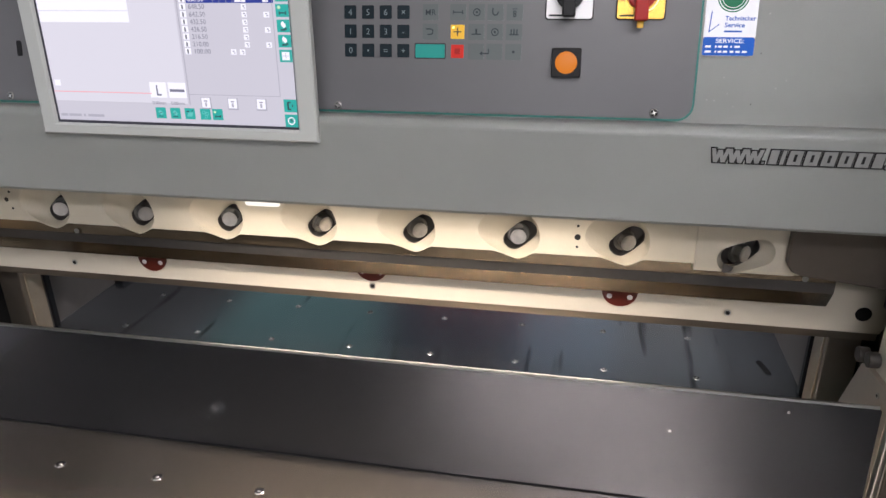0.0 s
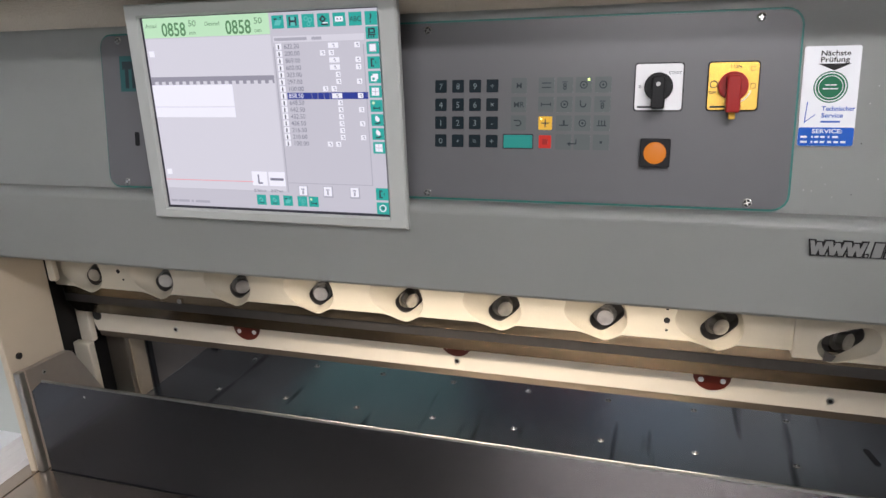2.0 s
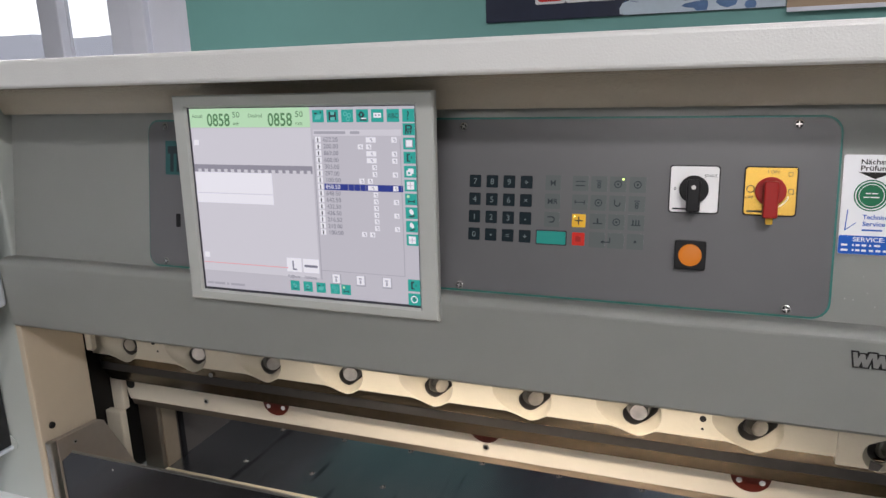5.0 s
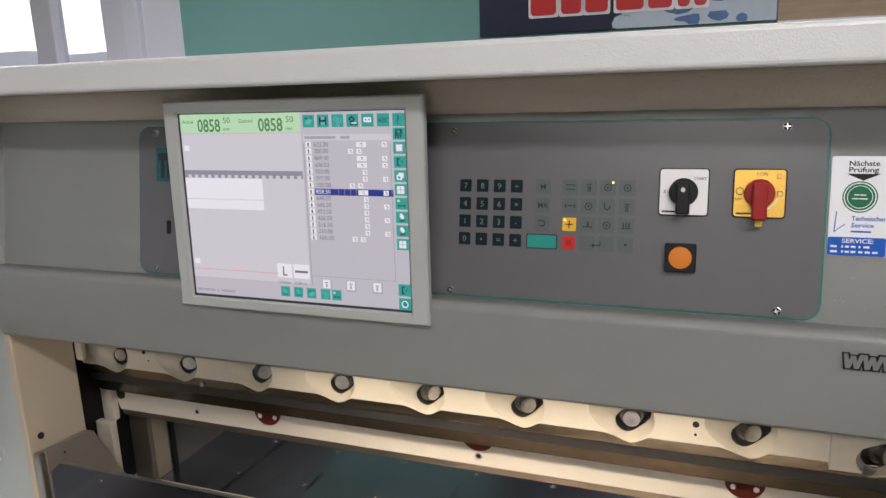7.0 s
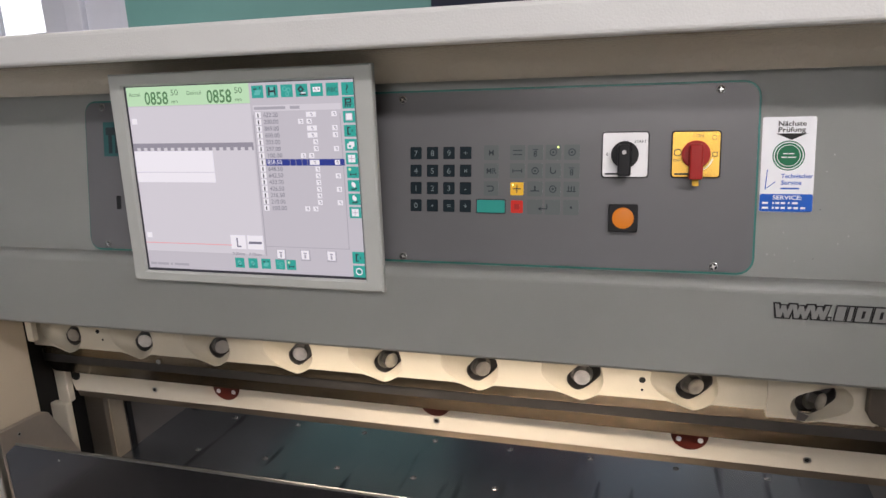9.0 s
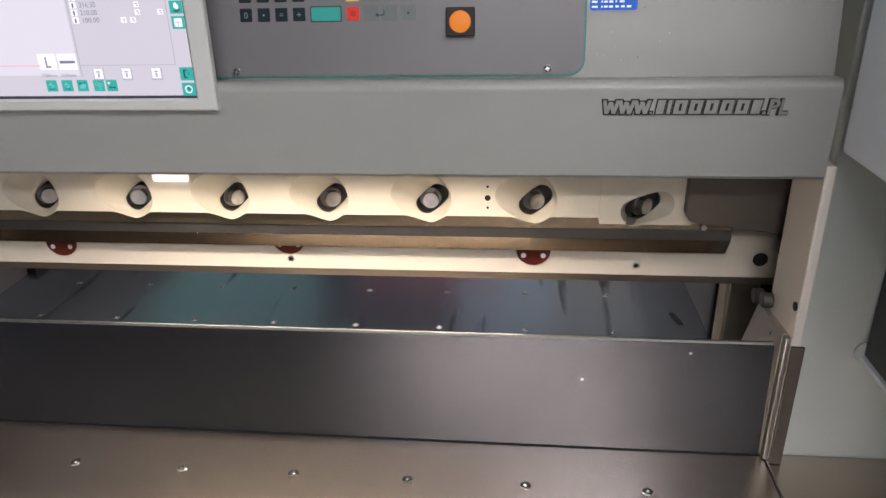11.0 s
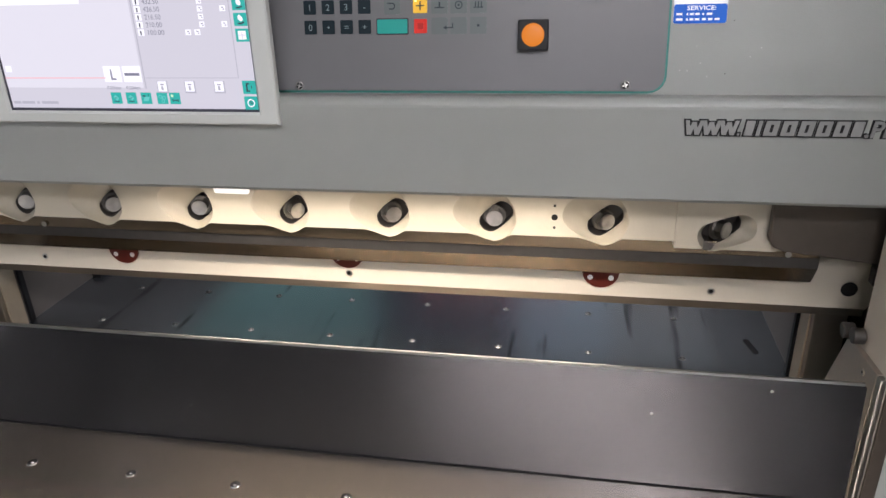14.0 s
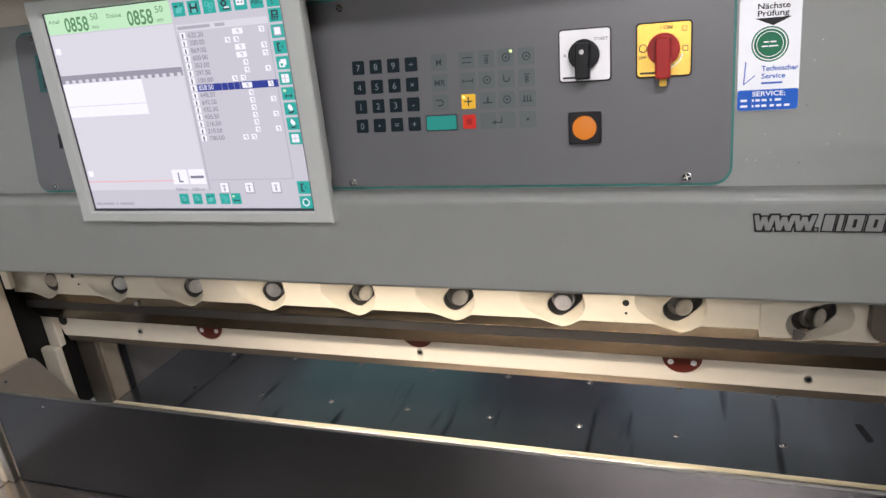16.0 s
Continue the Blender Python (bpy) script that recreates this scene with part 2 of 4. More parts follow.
def box(x0, x1, y0, y1, z0, z1, bevel=0.0, seg=2, bm=None):
    b = bmesh.new()
    r = bmesh.ops.create_cube(b, size=1.0)
    for v in r["verts"]:
        v.co = Vector((x0 + (v.co.x + 0.5) * (x1 - x0), y0 + (v.co.y + 0.5) * (y1 - y0), z0 + (v.co.z + 0.5) * (z1 - z0)))
    if bevel:
        bmesh.ops.bevel(b, geom=b.edges[:], offset=bevel, segments=seg, affect="EDGES", profile=0.5)
    return join(bm, b)


def join(bm, b):
    if bm is None:
        return b
    me = bpy.data.meshes.new("tmp")
    b.to_mesh(me)
    b.free()
    bm.from_mesh(me)
    bpy.data.meshes.remove(me)
    return bm


def prism(points, h0, h1, axis="z", bevel=0.0, seg=2, bm=None):
    """A prism over a polygon; axis x, y or z: the way it is drawn out."""
    b = bmesh.new()

    def at(p, h):
        return {"z": (p[0], p[1], h), "y": (p[0], h, p[1]), "x": (h, p[0], p[1])}[axis]

    lo = [b.verts.new(at(p, h0)) for p in points]
    hi = [b.verts.new(at(p, h1)) for p in points]
    b.faces.new(lo)
    b.faces.new(hi)
    n = len(points)
    for i in range(n):
        b.faces.new((lo[i], lo[(i + 1) % n], hi[(i + 1) % n], hi[i]))
    bmesh.ops.recalc_face_normals(b, faces=b.faces[:])
    if bevel:
        bmesh.ops.bevel(b, geom=b.edges[:], offset=bevel, segments=seg, affect="EDGES", profile=0.5)
    return join(bm, b)


def rounded(x0, x1, y0, y1, r, n=5):
    pts = []
    for cx, cy, a in ((x1 - r, y1 - r, 0), (x0 + r, y1 - r, 90), (x0 + r, y0 + r, 180), (x1 - r, y0 + r, 270)):
        for i in range(n + 1):
            q = radians(a + 90 * i / n)
            pts.append((cx + r * math.cos(q), cy + r * math.sin(q)))
    return pts


def circle(cx, cy, r, n=20):
    return [(cx + r * math.cos(2 * math.pi * i / n), cy + r * math.sin(2 * math.pi * i / n)) for i in range(n)]


def stadium(cx, cy, half, r, tilt, n=32):
    """n points, evenly by angle, of a slot with round ends."""
    pts = []
    for i in range(n):
        q = 2 * math.pi * i / n - radians(tilt)
        px, py = r * math.cos(q), r * math.sin(q)
        px += half * max(-1, min(1, math.cos(q) * 2.5))
        c, s = math.cos(radians(tilt)), math.sin(radians(tilt))
        pts.append((cx + px * c - py * s, cy + px * s + py * c))
    return pts


def sheet(profile, x0, x1, bm=None):
    """A sheet along x over a profile of (y, z)."""
    b = bmesh.new()
    a = [b.verts.new((x0, y, z)) for y, z in profile]
    c = [b.verts.new((x1, y, z)) for y, z in profile]
    for i in range(len(profile) - 1):
        b.faces.new((a[i], a[i + 1], c[i + 1], c[i]))
    return join(bm, b)


def words(text, size, depth=0.0002, align="LEFT", bold=0.0, shear=0.0, width=None):
    """Text as a bmesh in its own x-y plane, base line at 0."""
    cu = bpy.data.curves.new("words", "FONT")
    cu.body, cu.size, cu.extrude, cu.align_x, cu.offset, cu.shear = text, size, depth, align, bold, shear
    cu.resolution_u = 3
    ob = bpy.data.objects.new("words", cu)
    scene.collection.objects.link(ob)
    dg = bpy.context.evaluated_depsgraph_get()
    me = bpy.data.meshes.new_from_object(ob.evaluated_get(dg))
    b = bmesh.new()
    b.from_mesh(me)
    bpy.data.objects.remove(ob)
    bpy.data.curves.remove(cu)
    bpy.data.meshes.remove(me)
    if width and b.verts:
        xs = [v.co.x for v in b.verts]
        k = width / (max(xs) - min(xs))
        for v in b.verts:
            v.co.x *= k
    return b


def moved(bm, m):
    bmesh.ops.transform(bm, matrix=m, verts=bm.verts[:])
    return bm


def flat(u0, u1, v0, v1, w, h=0.0003, bm=None):
    return box(u0, u1, v0, v1, w, w + h, bm=bm)


# ---- the room ----
floor = tagged(part("floor", box(-6, 4, -4, 3, -0.1, 0), FLOORM), "grey worn screed floor of the workshop", "floor", kind="structure")
ceiling = tagged(part("ceiling", box(-6.2, 4.2, -4.2, 3.2, 3.0, 3.15), CEILM), "plain white workshop ceiling", "ceiling", kind="structure")
tagged(part("wall_south", box(-6.2, 4.2, -4.2, -4, 0, 3), WHITEWALL), "plain white workshop wall", "wall", kind="structure")
tagged(part("wall_west", box(-6.2, -6, -4, 3, 0, 3), WHITEWALL), "plain white workshop wall", "wall", kind="structure")
tagged(part("wall_east", box(4, 4.2, -4, 3, 0, 3), WHITEWALL), "plain white workshop wall", "wall", kind="structure")
WX0, WX1, WZ0, WZ1 = -5.4, -2.81, 1.25, 2.9
bm = box(-6.2, WX0, 3, 3.2, 0, 3)
box(WX1, 4.2, 3, 3.2, 0, 3, bm=bm)
box(WX0, WX1, 3, 3.2, 0, WZ0, bm=bm)
box(WX0, WX1, 3, 3.2, WZ1, 3, bm=bm)
tagged(part("wall_north", bm, GREENWALL), "green painted wall with a wide window opening", "wall", kind="structure")
win = empty("window_1", pose(0, 0, 0), "white plastic window with three narrow panes, bright outside", "window", kind="structure")
bm = box(WX0, WX1, 3.02, 3.1, WZ0, WZ0 + 0.07, 0.006)
box(WX0, WX1, 3.02, 3.1, WZ1 - 0.07, WZ1, 0.006, bm=bm)
box(WX0, WX0 + 0.07, 3.022, 3.098, WZ0 + 0.07, WZ1 - 0.07, 0.006, bm=bm)
box(WX1 - 0.07, WX1, 3.022, 3.098, WZ0 + 0.07, WZ1 - 0.07, 0.006, bm=bm)
part("window_frame", bm, FRAMEWHITE, win)
part("mullion", box(-3.26, -3.13, 2.985, 3.09, WZ0 + 0.07, WZ1 - 0.07, 0.01), FRAMEWHITE, win)
part("mullion", box(-4.02, -3.84, 2.985, 3.09, WZ0 + 0.07, WZ1 - 0.07, 0.01), FRAMEWHITE, win)
part("mullion", box(-4.80, -4.62, 2.985, 3.09, WZ0 + 0.07, WZ1 - 0.07, 0.01), FRAMEWHITE, win)
part("blind_panel", box(-3.13, -2.88, 3.03, 3.07, WZ0 + 0.07, WZ1 - 0.07, 0.003), FRAMEWHITE, win)
part("blind_panel", box(-3.46, -3.26, 3.03, 3.07, WZ0 + 0.07, WZ1 - 0.07, 0.003), FRAMEWHITE, win, "white opaque side of the casement")
for a, c in ((-3.84, -3.46), (-4.62, -4.02), (-5.33, -4.80)):
    p = part("pane", box(a, c, 3.05, 3.056, WZ0 + 0.07, WZ1 - 0.07), glass, win)
    p.visible_shadow = False
part("window_sill", box(WX0 - 0.05, WX1 + 0.05, 2.86, 3.02, WZ0 - 0.03, WZ0, 0.006), FRAMEWHITE, win)
bm = box(-60, 20, 39.9, 40, -6, 30)
back = tagged(part("backdrop", bm, OUTSIDE), "bright overcast sky beyond the window", "backdrop", kind="structure")
bm = bmesh.new()
rr = random.Random(4)
xx = -60.0
while xx < 10:
    ww = rr.uniform(2.5, 7)
    box(xx, xx + ww, 36, 38, -6, 4.5 + rr.uniform(-0.35, 0.35), bm=bm)
    xx += ww
tagged(part("far_roofs", bm, OUTROOF), "pale hazy roofs beyond the window", "backdrop", kind="structure")

fixture = empty("ceiling_light", pose(1.15, -1.75, 3.0), "white ceiling light with a long bright tube", "lamp", "ceiling lights")
part("housing", box(-0.8, 0.8, -0.14, 0.14, -0.05, 0, 0.008), FRAMEWHITE, fixture)
part("tube", moved(prism(circle(0, 0, 0.013, 12), -0.75, 0.75, "x"), pose(0, -0.06, -0.063)), TUBE, fixture, "lit fluorescent tube")
part("tube", moved(prism(circle(0, 0, 0.013, 12), -0.75, 0.75, "x"), pose(0, 0.06, -0.063)), TUBE, fixture, "lit fluorescent tube")
copy_thing(fixture, pose(0.3, -3.3, 3.0))
# unseen light, added to brighten the green wall and the window bars
copy_thing(fixture, pose(-2.4, 1.2, 3.0))
copy_thing(fixture, pose(0.75, 1.2, 3.0))

poster = empty("poster", pose(-0.893, 2.985, 1.865), "dark blue poster with red lettering shapes in white outline", "poster")
part("poster_sheet", box(0, 1.42, 0, 0.012, 0, 1.0, 0.002), NAVY, poster)
part("sky_print", prism([(0.70, 0.002), (1.418, 0.002), (1.418, 0.998), (0.92, 0.998), (0.84, 0.7), (0.88, 0.36), (0.80, 0.2), (0.74, 0.11)], -0.0012, -0.0002, "y"), POSTERPALE, poster, "pale sky print")
rr = random.Random(9)
for i in range(22):
    cx, cz = rr.uniform(0.70, 1.30), rr.choice((rr.uniform(0.01, 0.14), rr.uniform(0.3, 0.9)))
    rx, rz = rr.uniform(0.02, 0.08), rr.uniform(0.012, 0.035)
    part("cloud_print", prism([(cx + rx * rr.uniform(0.7, 1.2) * math.cos(q), max(0.004, cz + rz * rr.uniform(0.7, 1.2) * math.sin(q))) for q in (0, 0.8, 1.6, 2.4, 3.2, 4.0, 4.8, 5.5)],
                              -0.0015 - 0.0001 * i, -0.0012, "y"), POSTERBLUE if i % 3 else POSTERPALE, poster)
for k, (u, wd, hh) in enumerate(((0.275, 0.13, 0.22), (0.43, 0.10, 0.16), (0.55, 0.11, 0.22), (0.70, 0.13, 0.22), (0.85, 0.11, 0.16), (0.985, 0.055, 0.22), (1.06, 0.055, 0.22))):
    part("letter_outline", prism(rounded(u - 0.012, u + wd + 0.012, 0.075, 0.099 + hh, 0.012), -0.006, -0.004, "y"), WHITEFOIL, poster)
    part("letter_shape", prism(rounded(u, u + wd, 0.087, 0.087 + hh, 0.02), -0.009, -0.006, "y"), POSTERRED, poster)
board = empty("wall_board", pose(0.53, 2.98, 1.86), "brown chipboard panel leaning behind the machine", "board")
part("board_sheet", box(0, 1.6, 0, 0.02, 0, 0.30, 0.002), BOARD, board)
# unseen sheet, added so that the rear table mirrors something pale
part("reflection_sheet", box(0, 1.6, 0.004, 0.02, 0.301, 1.1, 0.002), WHITEWALL, board, "unseen pale sheet added for the rear table's reflection")
part("edge_strip", box(0, 1.6, -0.012, 0, -0.02, 0.0, 0.002), FRAMEWHITE, board)

# ---- cutter body ----
XL, XR = -0.715, 0.642
TILT = 80.64
body = empty("paper_cutter", pose(0, 0, 0), "grey-green guillotine paper cutter with lit cutting gap", "machine")
TOPV = 0.2035  # height of the sloped face along its slope


def face_pt(v, w=0.0):
    a = radians(TILT)
    return (-0.008 + v * math.cos(a) - w * math.sin(a), 1.4 + v * math.sin(a) + w * math.cos(a))


# sloped console face, ledge and apron as one folded cover with a rounded ledge
prof = [(-0.012, 1.286), (-0.014, 1.2845), (-0.030, 1.288), (-0.034, 1.292), (-0.0375, 1.385)]
for i in range(7):
    q = radians(180 - 15 * i)
    prof.append((-0.0275 + 0.010 * math.cos(q), 1.385 + 0.010 * math.sin(q)))
prof += [face_pt(-0.0068), face_pt(-0.002), face_pt(0.05), face_pt(0.12), face_pt(TOPV)]
bm = sheet(prof, XL + 0.002, XR - 0.006)
bmesh.ops.solidify(bm, geom=bm.faces[:], thickness=0.002)
bmesh.ops.recalc_face_normals(bm, faces=bm.faces[:])
part("front_cover", bm, PAINT, body, smooth=False)
# cove under the hood
y0, z0 = face_pt(TOPV)
prof = [(y0 - 0.0005, z0 - 0.001), (y0 - 0.004, z0 + 0.004)]
for i in range(1, 8):
    q = radians(90 * i / 7)
    prof.append((y0 - 0.004 - 0.055 * (1 - math.cos(q)), z0 + 0.004 + 0.0335 * math.sin(q)))
bm = sheet(prof, XL - 0.2, XR + 0.2)
part("cove", bm, COVEPAINT, body, "pebbled glossy paint under the hood, warm light in its colour", smooth=True)
part("hood", box(XL - 0.26, XR + 0.26, -0.085, 0.62, 1.6385, 1.6735, 0.005, 3), HOODPAINT, body, "textured off-white top hood")
part("rear_casing", box(XL, XR, 0.045, 0.42, 1.316, 1.638, 0.004), PAINT, body)
# side columns: cream inner cheeks and pale fronts
for side, x in (("left", XL), ("right", XR)):
    s = -1 if side == "left" else 1
    x1 = x + s * 0.012
    yr = 0.087 if s < 0 else 0.067
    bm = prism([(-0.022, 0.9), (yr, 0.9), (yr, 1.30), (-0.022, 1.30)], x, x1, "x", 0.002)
    # right cheek takes the copy with daylight in its colour
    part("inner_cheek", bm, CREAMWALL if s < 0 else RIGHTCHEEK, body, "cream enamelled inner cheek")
    part("cheek_hole", moved(prism(circle(0, 0, 0.0055, 14), -0.001, 0.0015, "x"), pose(x - s * 0.0008, 0.0 if s < 0 else -0.014, 1.105 if s < 0 else 1.125)), VOID, body)
    a, c = sorted((x + s * 0.0125, x + s * 0.33))
    part("column_front", box(a, c, -0.004, yr - 0.002, 0.0, 1.639, 0.004), COLUMN, body, "pale grey-green side column")
    part("plug", moved(prism(circle(0, 0, 0.014, 20), -0.003, 0.0, "y", 0.001), pose(x + s * 0.095, -0.004, 1.06)), COLUMN, body)
    a, c = sorted((x + s * 0.006, x + s * 0.30))
    part("barrier_arm", box(a, c, -0.62, -0.026 - 0.004, 1.318, 1.637, 0.006), ARM, body, "smooth pale barrier arm")
    a, c = sorted((x + s * 0.092, x + s * 0.22))
    hb = part("barrier_housing", box(a, c, -0.60, -0.006, 1.056, 1.317, 0.003), GLOSSBLACK, body, "glossy black light barrier housing")
    a, c = sorted((x + s * 0.089, x + s * 0.225))
    part("edge_rail", box(a, c, -0.602, -0.0055, 1.050, 1.0555, 0.001), ARM, hb)
# steel guard beside the knife carrier and the dark slots at its ends
part("knife_guard", prism([(0.530, 1.32), (0.700, 1.32), (0.700, 1.168), (0.645, 1.170), (0.548, 1.181), (0.536, 1.186), (0.530, 1.196)], 0.098, 0.112, "y", 0.002), GUARDSTEEL, body, "dull steel knife guard")
part("end_stop", box(0.647, 0.672, 0.080, 0.097, 1.148, 1.172, 0.002), BLACK, body, "small black end stop")
part("left_stop", prism(rounded(-0.7148, -0.700, 1.200, 1.30, 0.004), 0.088, 0.098, "y", 0.002), CREAM, body, "small cream end stop")
part("cheek_foot", box(-0.765, -0.728, 0.150, 0.165, 0.90, 1.052, 0.003), CREAM, body, "cream block behind the cheek")
# black blocks put in for the shade behind and beside the knife beam
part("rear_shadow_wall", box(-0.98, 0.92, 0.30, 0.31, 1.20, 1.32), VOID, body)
part("end_shade_block", box(-0.98, -0.768, 0.0875, 0.30, 0.9, 1.32), VOID, body)
part("end_shade_block", box(-0.768, -0.7275, 0.27, 0.30, 0.9, 1.32), VOID, body)
part("end_shade_block", box(0.708, 0.92, 0.0675, 0.30, 0.9, 1.32), VOID, body)
part("end_shade_block", box(0.6545, 0.708, 0.27, 0.30, 0.9, 1.32), VOID, body)
# lamp strip behind the apron
part("lamp_housing", box(-0.42, 0.42, -0.009, 0.026, 1.290, 1.308, 0.003), DARKSTEEL, body, "dark housing of the work light")
# base under the tables
part("base", box(XL + 0.05, XR - 0.05, -0.40, 1.10, 0.0, 0.86, 0.01), PAINT, body)

# web address on the apron: plain outlined blocks for the name
lx = 0.4005


def letter_w(x, z, w, h, t, y):
    """A broad W of four slanted strokes with square ends."""
    bm = bmesh.new()
    ends = [(0.10, 1), (0.25, 0), (0.52, 0.9), (0.72, 0), (1.0, 1)]
    for k, ((a, p), (c, q)) in enumerate(zip(ends, ends[1:])):
        xa, xc, za, zc = x + a * w, x + c * w, z + p * h, z + q * h
        prism([(xa - t, za), (xc - t, zc), (xc + t, zc), (xa + t, za)], y - 0.00003 * k - 0.0004, y - 0.00003 * k, "y", bm=bm)
    return bm


for k in range(3):
    wx = lx + 0.0160 * k
    part("lettering_outline", letter_w(wx, 1.3595, 0.0155, 0.0170, 0.0034, -0.0377), LETTERBLACK, body)
    part("lettering", letter_w(wx, 1.3609, 0.0155, 0.0142, 0.0019, -0.0383), LETTERGREY, body)
part("lettering_outline", box(lx + 0.0468, lx + 0.0515, -0.0381, -0.0377, 1.3595, 1.3642), LETTERBLACK, body)
part("lettering", box(lx + 0.0480, lx + 0.0503, -0.0385, -0.0381, 1.3607, 1.3630), LETTERGREY, body)
lx += 0.0522


def slanted(x0, x1, z0, z1, lean, y0, y1, bm=None):
    k = lean / 0.017
    return prism([(x0 + (z0 - 1.3595) * k, z0), (x1 + (z0 - 1.3595) * k, z0), (x1 + (z1 - 1.3595) * k, z1), (x0 + (z1 - 1.3595) * k, z1)], y0, y1, "y", bm=bm)


# plain leaning blocks, the wide ones with a short slit
for wd in (0.0105, 0.0062, 0.0150, 0.0152, 0.0152, 0.0148, 0.0150, 0.0118):
    i, z0, z1 = 0.0013, 1.3595, 1.3765
    part("lettering_block_outline", slanted(lx, lx + wd, z0, z1, 0.0026, -0.0381, -0.0377), LETTERBLACK, body)
    blk = part("lettering_block", slanted(lx + i, lx + wd - i, z0 + i, z1 - i, 0.0026, -0.0385, -0.0381), LETTERGREY, body)
    if wd > 0.0145:
        part("block_slit", slanted(lx + wd / 2 - 0.0013, lx + wd / 2 + 0.0013, z0 + 0.0048, z1 - 0.0048, 0.0026, -0.0388, -0.0385), LETTERBLACK, blk)
    lx += wd + 0.0004
for txt, wd in ((".PL", 0.027),):
    b = words(txt, 0.0215, 0.0002, bold=0.0016, shear=0.12, width=wd)
    part("lettering_outline", moved(b, pose(lx, -0.0378, 1.3605, 90, 0, 0)), LETTERBLACK, body)
    b = words(txt, 0.0215, 0.0003, bold=0.0005, shear=0.12, width=wd * 0.965)
    part("lettering", moved(b, pose(lx + 0.0006, -0.0383, 1.3605, 90, 0, 0)), LETTERGREY, body)

# small chips and specks in the paint
rr = random.Random(12)
for k in range(16):
    v = rr.uniform(0.01, 0.13)
    cx, (cy, cz) = rr.gauss(0.425, 0.025), face_pt(v, 0.0002)
    r = rr.uniform(0.0004, 0.0010)
    b = prism([(r * rr.uniform(0.6, 1.3) * math.cos(q), r * rr.uniform(0.6, 1.3) * math.sin(q)) for q in (0, 0.9, 1.9, 2.8, 3.9, 5.1)], 0.0, 0.0002)
    part("paint_chip", moved(b, pose(cx, cy, cz, TILT, 0, 0)), HOODPAINT if k % 4 else DARKSTEEL, body)

# ---- control panel ----
FACE = pose(0, -0.008, 1.4, TILT, 0, 0)
panel = empty("control_panel", FACE, "grey control panel with teal rim, keypad and rotary switches", "control panel")
part("rim", prism(rounded(-0.4550, 0.3822, -0.0054, 0.1930, 0.017), 0.0006, 0.0016), TEAL, panel, "thin teal rim")
part("plate", prism(rounded(-0.4530, 0.3800, -0.0033, 0.1907, 0.015), 0.0016, 0.0032, bevel=0.0004), PANELGREY, panel)


def panel_screw():
    bm = prism(circle(0, 0, 0.0046, 16), 0.0, 0.0022, bevel=0.0008)
    k = len(bm.faces)
    box(-0.0030, 0.0030, -0.0006, 0.0006, 0.0019, 0.0023, bm=bm)
    box(-0.0006, 0.0006, -0.0030, 0.0030, 0.0019, 0.0024, bm=bm)
    bm.faces.ensure_lookup_table()
    for f in bm.faces[k:]:
        f.material_index = 1
    return bm


first = part("screw", panel_screw(), [NOZZLEM, BLACK], panel, "bright cross-head screw")
first.matrix_basis = pose(-0.4236, 0.1843, 0.0032, 0, 0, 30)
for k, (u, v) in enumerate(((-0.4236, 0.0025), (0.0, 0.1828), (0.0, 0.0015), (0.3432, 0.184), (0.3428, 0.0025))):
    share(first, m=pose(u, v, 0.0032, 0, 0, 17 * k + 40))
KW = 0.0032
KX = (0.0155, 0.0355, 0.0553, 0.075)
KV = (0.1217, 0.1015, 0.0816, 0.0616)
keys = ("7", "8", "9", "÷", "4", "5", "6", "×", "1", "2", "3", "-", "0", "•", "=", "+")
kb = None
for k, ch in enumerate(keys):
    u, v = KX[k % 4], KV[k // 4]
    if kb is None:
        kb = part("key", prism(rounded(-0.0068, 0.0068, -0.0070, 0.0070, 0.001, 2), 0, 0.0008, bevel=0.0002), NAVYKEY, panel, "navy membrane key with pale digit")
        key = kb
    else:
        key = share(kb)
        tagged(key, "navy membrane key with pale digit")
    key.matrix_basis = pose(u, v, KW)
    part("digit", moved(words(ch, 0.0092, 0.0001, "CENTER"), pose(0, -0.0033, 0.0009)), PALEPRINT, key)
FX = (0.1346, 0.1545, 0.1743, 0.1945)
cell = part("key_foil", prism(rounded(-0.0085, 0.0085, -0.0082, 0.0082, 0.001, 2), 0, 0.0003), KEYFOIL, panel)
cell.matrix_basis = pose(0.1048, KV[0], KW)
for v in KV[1:3]:
    share(cell, 0.1048, v, KW)
for v in KV:
    for u in FX:
        if not (u == FX[0] and v in KV[2:]):
            share(cell, u, v, KW)
for txt, v in (("M", KV[0]), ("MR", KV[1])):
    part("key_print", moved(words(txt, 0.0085, 0.0001, "CENTER", 0.00006), pose(0.1048, v - 0.003, KW + 0.0005)), DARKPRINT, panel)


def ring(r0, r1, n=20, a0=0, a1=360, w=0.0, h=0.0002):
    b = bmesh.new()
    vs = []
    for i in range(n + 1):
        q = radians(a0 + (a1 - a0) * i / n)
        vs.append([b.verts.new((r * math.cos(q), r * math.sin(q), w)) for r in (r0, r1)])
    for i in range(n):
        b.faces.new((vs[i][0], vs[i][1], vs[i + 1][1], vs[i + 1][0]))
    return b


